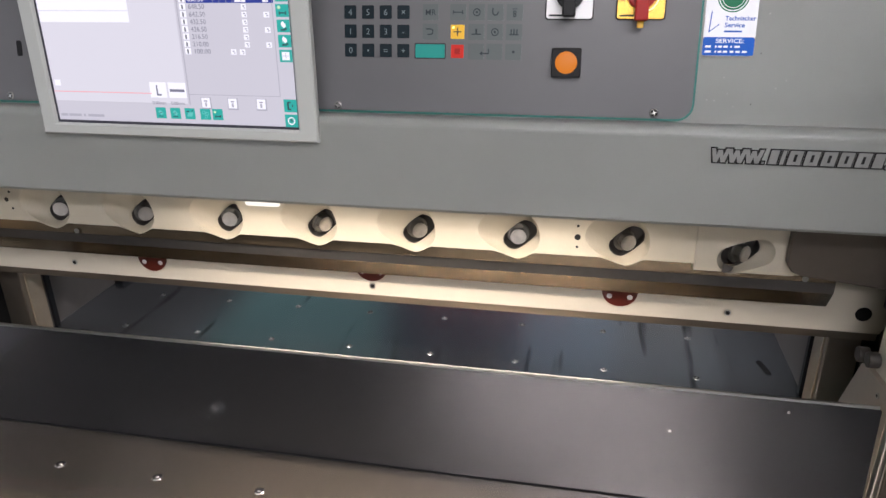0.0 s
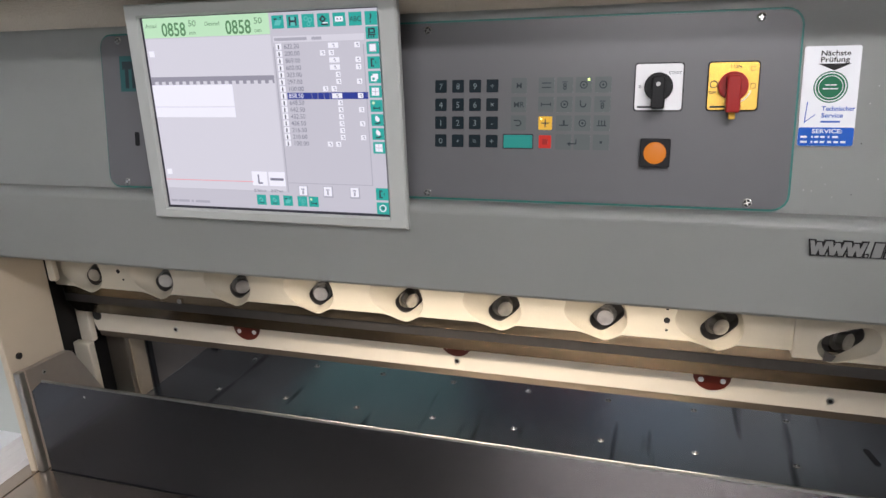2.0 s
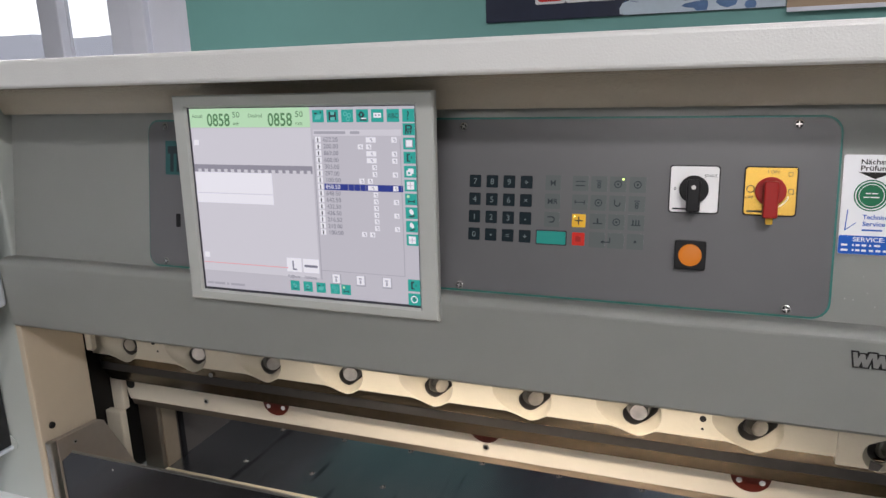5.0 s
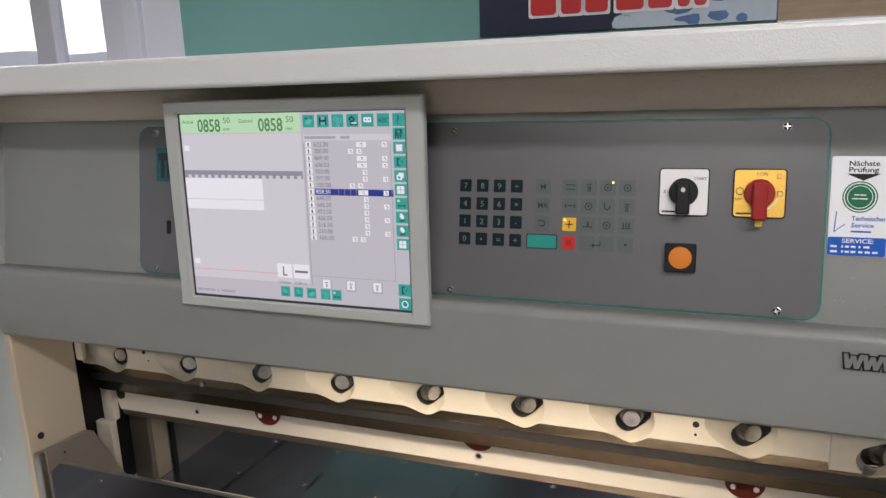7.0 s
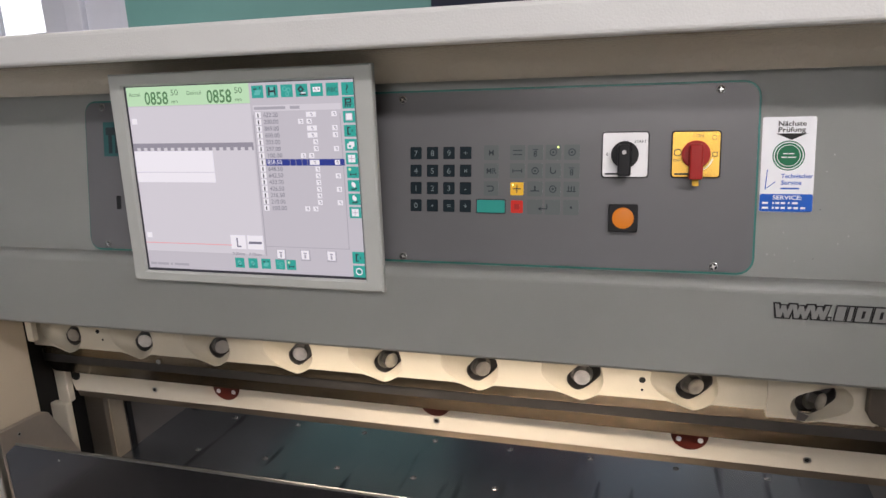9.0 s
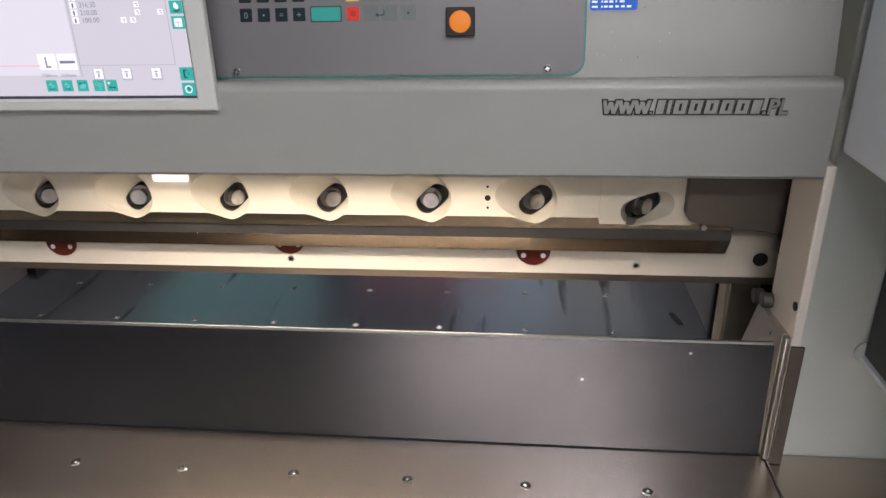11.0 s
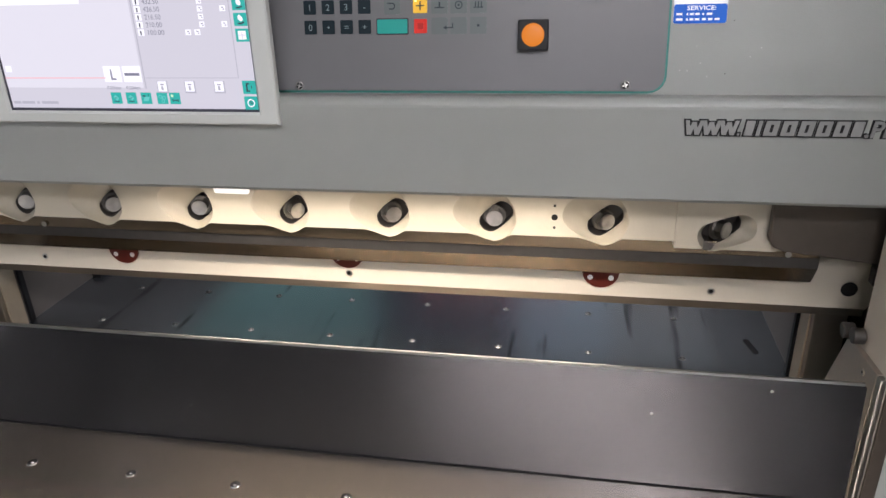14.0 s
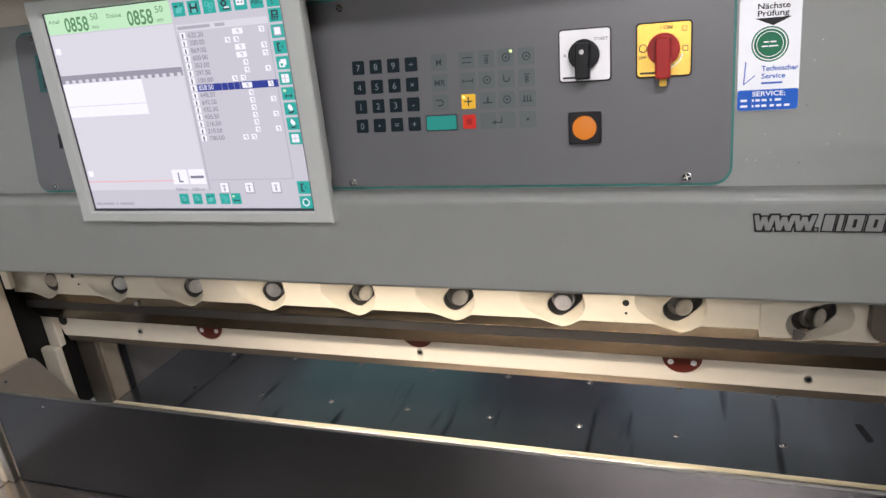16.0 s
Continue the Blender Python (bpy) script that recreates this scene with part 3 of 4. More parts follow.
def symbol(kind):
    if kind == "bars":
        bm = flat(-0.005, 0.005, 0.0018, 0.0028, 0)
        return flat(-0.005, 0.005, -0.0028, -0.0018, 0, bm=bm)
    if kind == "span":
        bm = flat(-0.005, 0.005, -0.0005, 0.0005, 0)
        flat(-0.0055, -0.0045, -0.002, 0.002, 0, bm=bm)
        return flat(0.0045, 0.0055, -0.002, 0.002, 0, bm=bm)
    if kind == "ring":
        bm = ring(0.0030, 0.0040, w=0.0003)
        return join(bm, moved(ring(0.0, 0.0012, 10, w=0.0003), pose(0, 0, 0)))
    if kind == "hook":
        bm = ring(0.0022, 0.0034, 12, 180, 380, w=0.0003)
        return flat(-0.0034, -0.0022, 0, 0.004, 0, bm=bm)
    if kind == "press":
        bm = flat(-0.005, 0.005, -0.0028, -0.0016, 0)
        return flat(-0.0009, 0.0009, -0.0016, 0.0032, 0, bm=bm)
    if kind == "gate":
        bm = flat(-0.005, 0.005, -0.003, -0.002, 0)
        for u in (-0.003, 0, 0.003):
            flat(u - 0.0006, u + 0.0006, -0.002, 0.003, 0, bm=bm)
        return bm
    if kind == "back":
        bm = ring(0.0022, 0.0034, 12, -90, 90, w=0.0003)
        flat(-0.005, 0.0, 0.0022, 0.0034, 0, bm=bm)
        return flat(-0.003, 0.0, -0.0034, -0.0022, 0, bm=bm)
    if kind == "enter":
        bm = flat(-0.005, 0.004, -0.0024, -0.0012, 0)
        flat(0.003, 0.004, -0.0012, 0.003, 0, bm=bm)
        return prism([(-0.0065, -0.0018), (-0.003, 0.0003), (-0.003, -0.0039)], 0, 0.0003, bm=bm)
    if kind == "spindle":
        bm = ring(0.0009, 0.0019, 12, w=0.0003)
        join(bm, moved(ring(0.0009, 0.0019, 12, w=0.0003), pose(0, -0.003, 0)))
        return flat(-0.003, 0.003, 0.0028, 0.0036, 0, bm=bm)
    return flat(-0.0012, 0.0012, -0.0012, 0.0012, 0)


for kind, u, v in (("bars", FX[0], KV[0]), ("spindle", FX[1], KV[0]), ("ring", FX[2], KV[0]), ("ring", FX[3], KV[0]), ("span", FX[0], KV[1]),
                   ("ring", FX[1], KV[1]), ("hook", FX[2], KV[1]), ("spindle", FX[3], KV[1]), ("back", 0.1048, KV[2]), ("press", FX[1], KV[2]),
                   ("ring", FX[2], KV[2]), ("gate", FX[3], KV[2]), ("enter", 0.1647, KV[3]), ("dot", FX[3], KV[3])):
    part("key_symbol", moved(symbol(kind), pose(u, v, KW + 0.0004)), DARKPRINT, panel)
big = part("start_key", prism(rounded(-0.0172, 0.0172, -0.0082, 0.0082, 0.0012, 2), 0, 0.0004), DARKPRINT, panel, "long teal key with black rim")
big.matrix_basis = pose(0.1047, KV[3], KW)
part("key_face", prism(rounded(-0.0160, 0.0160, -0.0070, 0.0070, 0.001, 2), 0.0004, 0.001), TEALKEY, big)
yk = part("yellow_key", prism(rounded(-0.0074, 0.0074, -0.0072, 0.0072, 0.001, 2), 0, 0.0009, bevel=0.0002), YELLOW, panel, "yellow key with dark cross mark")
yk.matrix_basis = pose(0.1344, KV[2], KW)
bm = flat(-0.0042, 0.0042, -0.0006, 0.0006, 0.0009)
flat(-0.0006, 0.0006, -0.0042, 0.0042, 0.0009, bm=bm)
part("cross_mark", bm, DARKPRINT, yk)
part("led", prism(circle(-0.0045, 0.0045, 0.0010, 10), 0.0009, 0.0014), LED, yk, "small lit green lamp")
rk = part("red_key", prism(rounded(-0.0068, 0.0068, -0.0070, 0.0070, 0.001, 2), 0, 0.0009, bevel=0.0002), RED, panel, "red stop key")
rk.matrix_basis = pose(0.1346, KV[3], KW)
part("stop_mark", flat(-0.003, 0.003, -0.003, 0.003, 0.0009), REDKNOB, rk)
part("led", prism(circle(0.1795, KV[0] + 0.0055, 0.0011, 10), KW, KW + 0.0012), LED, panel, "small lit green lamp")


def rotary(name, u, plate_mat, knob_mat, label, reach=0.0):
    sw = part(name, prism(rounded(-0.0245, 0.0245, -0.0245, 0.0245, 0.0035), 0, 0.0012), BLACK, panel, label)
    sw.matrix_basis = pose(u, 0.1185, KW)
    part("switch_plate", prism(rounded(-0.0233, 0.0233, -0.0233, 0.0233, 0.003), 0.0012, 0.0026, bevel=0.0004), plate_mat, sw)
    part("collar", prism(circle(0, 0, 0.0142, 28), 0.0026, 0.010, bevel=0.001), knob_mat, sw)
    part("grip", prism(rounded(-0.0066, 0.0066, -0.0225 - reach, 0.010, 0.0025), 0.010, 0.0215, bevel=0.0016), knob_mat, sw)
    return sw


s1 = rotary("rotary_switch", 0.2505, WHITEPLATE, BLACK, "white rotary switch with black handle pointing down")
part("pivot_screw", prism(circle(0, 0.002, 0.0022, 12), 0.0215, 0.0222), CHROME, s1)
part("switch_print", moved(words("START", 0.0042, 0.0001, "CENTER"), pose(0.0155, 0.0125, 0.0027)), DARKPRINT, s1)
part("switch_print", moved(words("0", 0.0045, 0.0001, "CENTER"), pose(-0.0185, -0.001, 0.0027)), DARKPRINT, s1)
part("switch_print", flat(-0.0205, -0.006, -0.021, -0.0192, 0.0026), DARKPRINT, s1)
s2 = rotary("main_switch", 0.3214, GOLD, REDKNOB, "gold main switch plate with red handle pointing down", 0.0035)
part("switch_print", moved(words("I ON", 0.0050, 0.0001, "CENTER"), pose(0.002, 0.0175, 0.0027)), DARKPRINT, s2)
part("switch_print", moved(words("OFF", 0.0042, 0.0001, "CENTER"), pose(-0.0188, -0.0075, 0.0027)), DARKPRINT, s2)
part("switch_print", moved(ring(0.003, 0.0038, 16, w=0.0), pose(-0.018, 0.002, 0.0029)), DARKPRINT, s2)
part("switch_print", moved(ring(0.0024, 0.0030, 4, 45, 405), pose(0.0175, 0.017, 0.0028)), DARKPRINT, s2)
part("switch_print", moved(ring(0.0026, 0.0034, 4, 45, 405), pose(0.0185, 0.0, 0.0028)), DARKPRINT, s2)
part("switch_arc", moved(ring(0.0165, 0.0176, 12, -70, -15), pose(0, 0, 0.0028)), WHITEPLATE, s2, "pale turning mark")
part("switch_print", flat(-0.0205, -0.006, -0.021, -0.0192, 0.0026), DARKPRINT, s2)
part("lock_tab", prism(rounded(-0.0032, 0.0032, -0.0325, -0.020, 0.0012, 2), 0.008, 0.0125, bevel=0.0006), YELLOW, s2, "yellow lock tab")
ob = part("lamp_button", prism(rounded(-0.0152, 0.0152, -0.0148, 0.0148, 0.0018, 3), 0, 0.0075, bevel=0.001), BLACK, panel, "black square button with lit orange lens")
ob.matrix_basis = pose(0.2503, 0.0515, KW)
bm = bmesh.new()
bmesh.ops.create_uvsphere(bm, u_segments=24, v_segments=12, radius=0.0115)
moved(bm, Matrix.Translation((0, 0, 0.0072)) @ Matrix.Diagonal((1, 1, 0.22, 1)))
part("lens", bm, ORANGE, ob, "glowing orange lens", smooth=True)
# plain maker's mark and slot on the covered end
bm = flat(-0.4245, -0.385, 0.120, 0.165, KW, 0.0002)
part("maker_mark_ground", bm, DARKTEAL, panel)
bm = flat(-0.4205, -0.395, 0.148, 0.158, KW + 0.0002)
flat(-0.4165, -0.411, 0.124, 0.148, KW + 0.0002, bm=bm)
flat(-0.406, -0.3995, 0.124, 0.148, KW + 0.0002, bm=bm)
part("maker_mark", bm, DARKPRINT, panel)
part("card_slot", prism(rounded(-0.4075, -0.4005, 0.050, 0.068, 0.0015, 2), KW, KW + 0.0006), BLACK, panel)

# ---- inspection sticker ----
stick = empty("inspection_sticker", FACE, "white and blue inspection sticker with green seal", "sticker")
part("card", prism(rounded(0.3843, 0.4337, 0.0605, 0.1555, 0.002, 3), 0.0006, 0.0009), WHITEFOIL, stick)
part("blue_band", prism(rounded(0.3845, 0.4335, 0.0607, 0.0785, 0.002, 3), 0.0009, 0.0011), BLUEFOIL, stick)
for txt, u, v, sz, wd, mm in (("Nächste", 0.3985, 0.1465, 0.0068, 0.0255, LETTERBLACK), ("Prüfung", 0.3985, 0.1405, 0.0068, 0.0250, LETTERBLACK),
                          ("Technischer", 0.4035, 0.0945, 0.0060, 0.0290, BLUEFOIL), ("Service", 0.4035, 0.0880, 0.0060, 0.0190, BLUEFOIL),
                          ("SERVICE:", 0.3965, 0.0730, 0.0058, 0.0265, WHITEFOIL)):
    part("print", moved(words(txt, sz, 0.0001, bold=0.0001, width=wd), pose(u, v, 0.0012)), mm, stick)
part("pointer", prism([(0.397, 0.1390), (0.426, 0.1390), (0.4115, 0.1325)], 0.0009, 0.0012), LETTERBLACK, stick)
part("seal", prism(circle(0.4095, 0.1170, 0.0128, 28), 0.0009, 0.0011), GREENPRINT, stick, "round green seal")
part("seal_ring", moved(ring(0.0138, 0.0150, 32), pose(0.4095, 0.1170, 0.0012)), GREENPRINT, stick)
part("seal_ring", moved(ring(0.0103, 0.0109, 28), pose(0.4095, 0.1170, 0.0013)), WHITEFOIL, stick)
bm = flat(0.4045, 0.4088, 0.1184, 0.1194, 0.0011)
flat(0.4096, 0.4145, 0.1184, 0.1194, 0.0011, bm=bm)
flat(0.4030, 0.4080, 0.1148, 0.1158, 0.0011, bm=bm)
flat(0.4088, 0.4160, 0.1148, 0.1158, 0.0011, bm=bm)
part("unread_print", bm, WHITEFOIL, stick)
part("unread_print", flat(0.4035, 0.4205, 0.0832, 0.0848, 0.0009), BLUEFOIL, stick)
bm = flat(0.3870, 0.3925, 0.0684, 0.0704, 0.0011)
for a, c in ((0.3965, 0.3980), (0.3995, 0.4030), (0.4045, 0.4085), (0.4110, 0.4125), (0.4150, 0.4200)):
    flat(a, c, 0.0684, 0.0704, 0.0011, bm=bm)
for a, c in ((0.3870, 0.3930), (0.3965, 0.3980), (0.3995, 0.4030), (0.4045, 0.4085), (0.4110, 0.4145), (0.4165, 0.4205), (0.4225, 0.4270)):
    flat(a, c, 0.0635, 0.0655, 0.0011, bm=bm)
part("unread_print", bm, WHITEFOIL, stick)
bm = prism([(0.3888, 0.0830), (0.3897, 0.0830), (0.3910, 0.1030), (0.3901, 0.1030)], 0.0009, 0.0011)
prism([(0.3890, 0.0828), (0.3985, 0.0905), (0.3981, 0.0912), (0.3890, 0.0836)], 0.0009, 0.0011, bm=bm)
part("line_mark", bm, BLUEFOIL, stick)

# ---- monitor ----
mon = empty("monitor", pose(-0.3590, -0.0455, 1.3665, 88.6, 0, 0), "flat monitor in a grey-green bezel, showing a cutting program", "monitor")
MW, MH = 0.3445, 0.2575
IX0, IX1, IY0, IY1 = 0.0195, 0.3225, 0.0135, 0.2425
part("casing", box(0.012, MW - 0.012, 0.038, MH - 0.012, -0.040, -0.0105, 0.004), PAINT, mon)
bm = bmesh.new()
rings = []
for (a, c, e, g, w) in ((0, MW, 0, MH, -0.010), (0, MW, 0, MH, -0.002), (0.002, MW - 0.002, 0.002, MH - 0.002, 0.0), (IX0 - 0.0025, IX1 + 0.0025, IY0 - 0.0025, IY1 + 0.0025, 0.0),
                        (IX0, IX1, IY0, IY1, -0.0032), (IX0, IX1, IY0, IY1, -0.0095)):
    rings.append([bm.verts.new(p) for p in ((a, e, w), (c, e, w), (c, g, w), (a, g, w))])
rings.append(rings[0])
for r0, r1 in zip(rings, rings[1:]):
    for i in range(4):
        bm.faces.new((r0[i], r0[(i + 1) % 4], r1[(i + 1) % 4], r1[i]))
bmesh.ops.recalc_face_normals(bm, faces=bm.faces[:])
part("bezel", bm, PAINT, mon, "grey-green bezel")
disp = part("display", box(IX0, IX1, IY0, IY1, -0.0048, -0.0038), S_BLACK, mon, "lit display with list and diagram")
SW_, SH_ = IX1 - IX0 - 0.004, IY1 - IY0 - 0.003
SX, SY = IX0 + 0.003, IY1 - 0.001


def px(u):
    return SX + u * SW_


def py(v):
    return SY - v * SH_


def area(u0, u1, v0, v1, material, level, name="screen_area"):
    w = -0.0038 + 0.0002 * level
    return part(name, box(px(u0), px(u1), py(v1), py(v0), w, w + 0.0001), material, disp)


def label_on(text, u, v, size, material, level=4, width=None, name="screen_text", bold=0.0):
    return part(name, moved(words(text, size, 0.00003, bold=bold, width=width), pose(px(u), py(v), -0.0038 + 0.0002 * level)), material, disp)


area(0, 1, 0, 0.995, S_BG, 0, "screen_ground")
area(0, 0.565, 0.0, 0.100, S_GREEN, 1, "readout_field")
area(0, 0.565, 0.104, 0.895, S_PALE, 1, "diagram_field")
label_on("Actual", 0.012, 0.048, 0.0062, S_DKGREEN, 2)
label_on("0858", 0.085, 0.092, 0.021, S_DKGREEN, 2, width=0.033, bold=0.0003)
label_on("50", 0.21, 0.048, 0.0095, S_DKGREEN, 2, width=0.010)
label_on("mm", 0.21, 0.088, 0.006, S_DKGREEN, 2)
label_on("Desired", 0.285, 0.048, 0.0062, S_DKGREEN, 2)
label_on("0858", 0.375, 0.092, 0.021, S_DKGREEN, 2, width=0.033, bold=0.0003)
label_on("50", 0.50, 0.048, 0.0095, S_DKGREEN, 2, width=0.010)
label_on("mm", 0.50, 0.088, 0.006, S_DKGREEN, 2)
# back gauge comb and paper block of the diagram
bm = box(px(0.0), px(0.563), py(0.338), py(0.298), -0.0034, -0.0033)
part("diagram_bar", bm, S_MID, disp)
for k in range(17):
    u = 0.018 + k * 0.0325
    part("comb_gap", box(px(u), px(u + 0.017), py(0.338), py(0.322), -0.00325, -0.0032), S_PALE, disp)
area(0, 0.375, 0.340, 0.508, S_WHITE, 2, "paper_block")
area(0, 0.375, 0.452, 0.456, S_PALE, 3, "paper_line")
area(0.0, 0.42, 0.846, 0.850, S_RED, 3, "cut_line")
area(0.01, 0.035, 0.165, 0.195, S_WHITE, 2, "small_icon")
area(0.01, 0.035, 0.79, 0.82, S_WHITE, 2, "small_icon")
for k, (a, c) in enumerate(((0.0, 0.03), (0.035, 0.09), (0.1, 0.11), (0.12, 0.19))):
    area(a + 0.01, c + 0.01, 0.962, 0.975, S_LINE, 2, "unread_text")
# list
area(0.575, 0.945, 0.112, 0.142, S_PALE, 1, "path_field")
area(0.58, 0.715, 0.120, 0.134, S_LINE, 2, "unread_text")
area(0.735, 0.775, 0.120, 0.134, S_LINE, 2, "unread_text")
area(0.572, 0.576, 0.16, 0.90, S_LINE, 1, "list_border")
area(0.938, 0.941, 0.16, 0.85, S_LINE, 1, "list_border")
area(0.576, 0.938, 0.847, 0.850, S_LINE, 1, "list_border")
values = ("622.20", "200.00", "869.00", "600.00", "303.00", "297.00", "100.00", "858.50", "648.50", "642.50", "432.50", "426.50", "216.50", "210.00", "100.00")
for k, val in enumerate(values):
    v = 0.147 + 0.0342 * k
    a = area(0.583, 0.607, v, v + 0.029, S_WHITE, 1, "row_mark")
    part("row_sign", box(px(0.592), px(0.597), py(v + 0.026), py(v + 0.006), -0.0035, -0.0034), S_BLACK, disp)
    if k == 7:
        area(0.612, 0.945, v - 0.001, v + 0.032, S_BLUE, 1, "selection_bar")
        for u in (0.715, 0.74, 0.766, 0.79):
            area(u, u + 0.002, v - 0.001, v + 0.032, S_MID, 2, "column_line")
    label_on(val, 0.618, v + 0.025, 0.0072, S_WHITE if k == 7 else S_TEXT, 3, width=0.0185)
    marks = ((0.765, 0.79), (0.80, 0.825)) if k in (1, 6, 14) else (((0.80, 0.845), (0.905, 0.93)) if k in (0, 2, 3, 7) else (((0.822, 0.845), (0.905, 0.93)) if k in (5, 9, 11, 13) else ((0.822, 0.845),)))
    for a, c in marks:
        area(a, c - 0.004, v + 0.003, v + 0.028, S_WHITE, 2, "row_icon")
        area((a + c) / 2 - 0.005, (a + c) / 2 + 0.003, v + 0.009, v + 0.014, S_MID, 3, "row_icon_mark")
        area((a + c) / 2 - 0.001, (a + c) / 2 + 0.005, v + 0.017, v + 0.023, S_LINE, 3, "row_icon_mark")


def icon(u, v, kind, su=0.050, sv=0.062):
    """A teal icon square with its small mark built of bars, frames and rings."""
    a = area(u - su / 2, u + su / 2, v - sv / 2, v + sv / 2, S_TEAL, 2, "icon")
    cx, cy, q = px(u), py(v), SW_ * su / 2

    def mark(bm, material, level=0):
        part("icon_mark", moved(bm, pose(cx, cy, -0.0030 + 0.00012 * level)), material, a)

    def bars(*rects):
        bm = bmesh.new()
        for x0, x1, y0, y1 in rects:
            box(x0 * q, x1 * q, y0 * q, y1 * q, 0, 0.0001, bm=bm)
        return bm

    if kind == "folder":
        mark(prism([(-0.6 * q, -0.5 * q), (0.35 * q, -0.5 * q), (0.7 * q, 0.25 * q), (-0.3 * q, 0.25 * q)], 0, 0.0001), S_LTEAL)
        mark(bars((-0.6, -0.1, 0.3, 0.5), (0.45, 0.62, 0.45, 0.7)), S_BLACK, 1)
    elif kind == "floppy":
        mark(bars((-0.62, 0.62, -0.62, 0.62)), S_BLACK)
        mark(bars((-0.3, 0.35, 0.15, 0.62), (-0.35, 0.4, -0.62, -0.15)), S_LTEAL, 1)
    elif kind == "links":
        mark(moved(ring(q * 0.22, q * 0.36, 12), pose(-0.3 * q, 0.3 * q, 0)), S_LTEAL)
        mark(moved(ring(q * 0.22, q * 0.36, 12), pose(0.35 * q, 0.1 * q, 0)), S_LTEAL)
        mark(moved(ring(q * 0.2, q * 0.32, 12), pose(0.1 * q, -0.45 * q, 0)), S_LTEAL)
    elif kind == "gear":
        mark(moved(ring(q * 0.2, q * 0.45, 14), pose(-0.1 * q, 0.15 * q, 0)), S_BLACK)
        mark(bars((-0.17, -0.03, 0.5, 0.72), (-0.68, -0.5, 0.08, 0.22), (0.3, 0.48, 0.08, 0.22), (-0.4, 0.75, -0.7, -0.5)), S_BLACK, 1)
        mark(bars((-0.1, 0.7, -0.48, -0.3)), S_WHITE, 1)
    elif kind == "card":
        mark(bars((-0.62, 0.62, -0.3, 0.42)), S_WHITE)
        mark(bars((-0.35, -0.15, -0.05, 0.2), (0.0, 0.08, -0.1, -0.02), (0.2, 0.4, -0.05, 0.2)), S_TEXT, 1)
    elif kind == "comb":
        mark(bars((-0.55, -0.3, -0.3, 0.65), (-0.3, 0.5, 0.45, 0.65), (0.3, 0.55, 0.0, 0.5), (-0.3, 0.5, -0.05, 0.12), (-0.6, -0.42, -0.7, -0.25),
                  (-0.2, -0.02, -0.7, -0.25), (0.2, 0.38, -0.7, -0.25), (-0.5, 0.6, -0.32, -0.18)), S_BLACK)
    elif kind == "square":
        mark(bars((-0.6, 0.6, -0.6, 0.6)), S_LINE)
        mark(bars((-0.48, 0.48, -0.45, 0.5)), S_WHITE, 1)
    elif kind == "bracket":
        mark(bars((-0.45, -0.22, -0.6, 0.6), (-0.22, 0.1, 0.42, 0.6), (-0.22, 0.1, -0.6, -0.42), (0.3, 0.42, -0.15, 0.2)), S_BLACK)
    elif kind == "cube":
        mark(bars((-0.6, 0.3, -0.6, 0.2), (-0.3, 0.6, 0.2, 0.5), (0.3, 0.6, -0.3, 0.2)), S_WHITE)
        mark(bars((-0.35, 0.02, -0.4, -0.05)), S_TEAL, 1)
    elif kind == "grid":
        mark(bars((-0.6, 0.6, -0.6, 0.6)), S_WHITE)
        mark(bars((-0.04, 0.04, -0.5, 0.5), (-0.5, 0.5, -0.04, 0.04)), S_LINE, 1)
    elif kind == "arrow":
        mark(prism(circle(-0.45 * q, 0.45 * q, 0.25 * q, 10), 0, 0.0001), S_GREEN)
        mark(bars((-0.5, 0.6, -0.4, -0.25), (-0.5, -0.35, -0.55, -0.1), (0.48, 0.62, -0.55, -0.1)), S_BLACK)
    elif kind == "drop":
        mark(prism([(-0.1 * q, 0.7 * q), (0.35 * q, 0.3 * q), (0.4 * q, -0.1 * q), (0.1 * q, -0.3 * q), (-0.3 * q, 0.0), (-0.35 * q, 0.4 * q)], 0, 0.0001), S_WHITE)
        mark(bars((-0.4, 0.3, -0.65, -0.45), (0.2, 0.55, -0.5, -0.3)), S_BLACK, 1)
    elif kind == "tool":
        mark(prism([(-0.5 * q, 0.2 * q), (-0.1 * q, 0.6 * q), (0.5 * q, 0.0), (0.1 * q, -0.45 * q)], 0, 0.0001), S_LTEAL)
        mark(bars((-0.5, 0.5, -0.62, -0.5), (-0.2, 0.15, 0.0, 0.12)), S_BLACK, 1)
    else:
        mark(ring(q * 0.42, q * 0.58, 16), S_WHITE)
        mark(bars((-0.06, 0.06, 0.0, 0.4), (-0.04, 0.3, -0.06, 0.06)), S_BLACK, 1)


for k, kind in enumerate(("folder", "floppy", "links", "gear", "card")):
    icon(0.602 + 0.0625 * k, 0.045, kind)
area(0.890, 0.940, 0.014, 0.076, S_TEAL, 2, "icon")
label_on("ABC", 0.8935, 0.057, 0.0075, S_BLACK, 4, width=0.013)
area(0.9525, 1.0, 0.014, 0.076, S_TEAL, 2, "icon")
label_on("?", 0.967, 0.065, 0.013, S_BLACK, 4)
for k, kind in enumerate(("comb", "square", "bracket", "cube", "grid", "arrow", "drop", "drop", "grid")):
    icon(0.976, 0.111 + 0.0682 * k, kind, 0.048, 0.057)
icon(0.976, 0.892, "bracket")
icon(0.976, 0.965, "clock")
for u, kind in ((0.447, "tool"), (0.508, "tool"), (0.568, "folder"), (0.632, "links"), (0.682, "arrow")):
    icon(u, 0.945, kind, 0.042, 0.055)
area(0.415, 0.484, 0.792, 0.868, S_WHITE, 2, "tool_field")
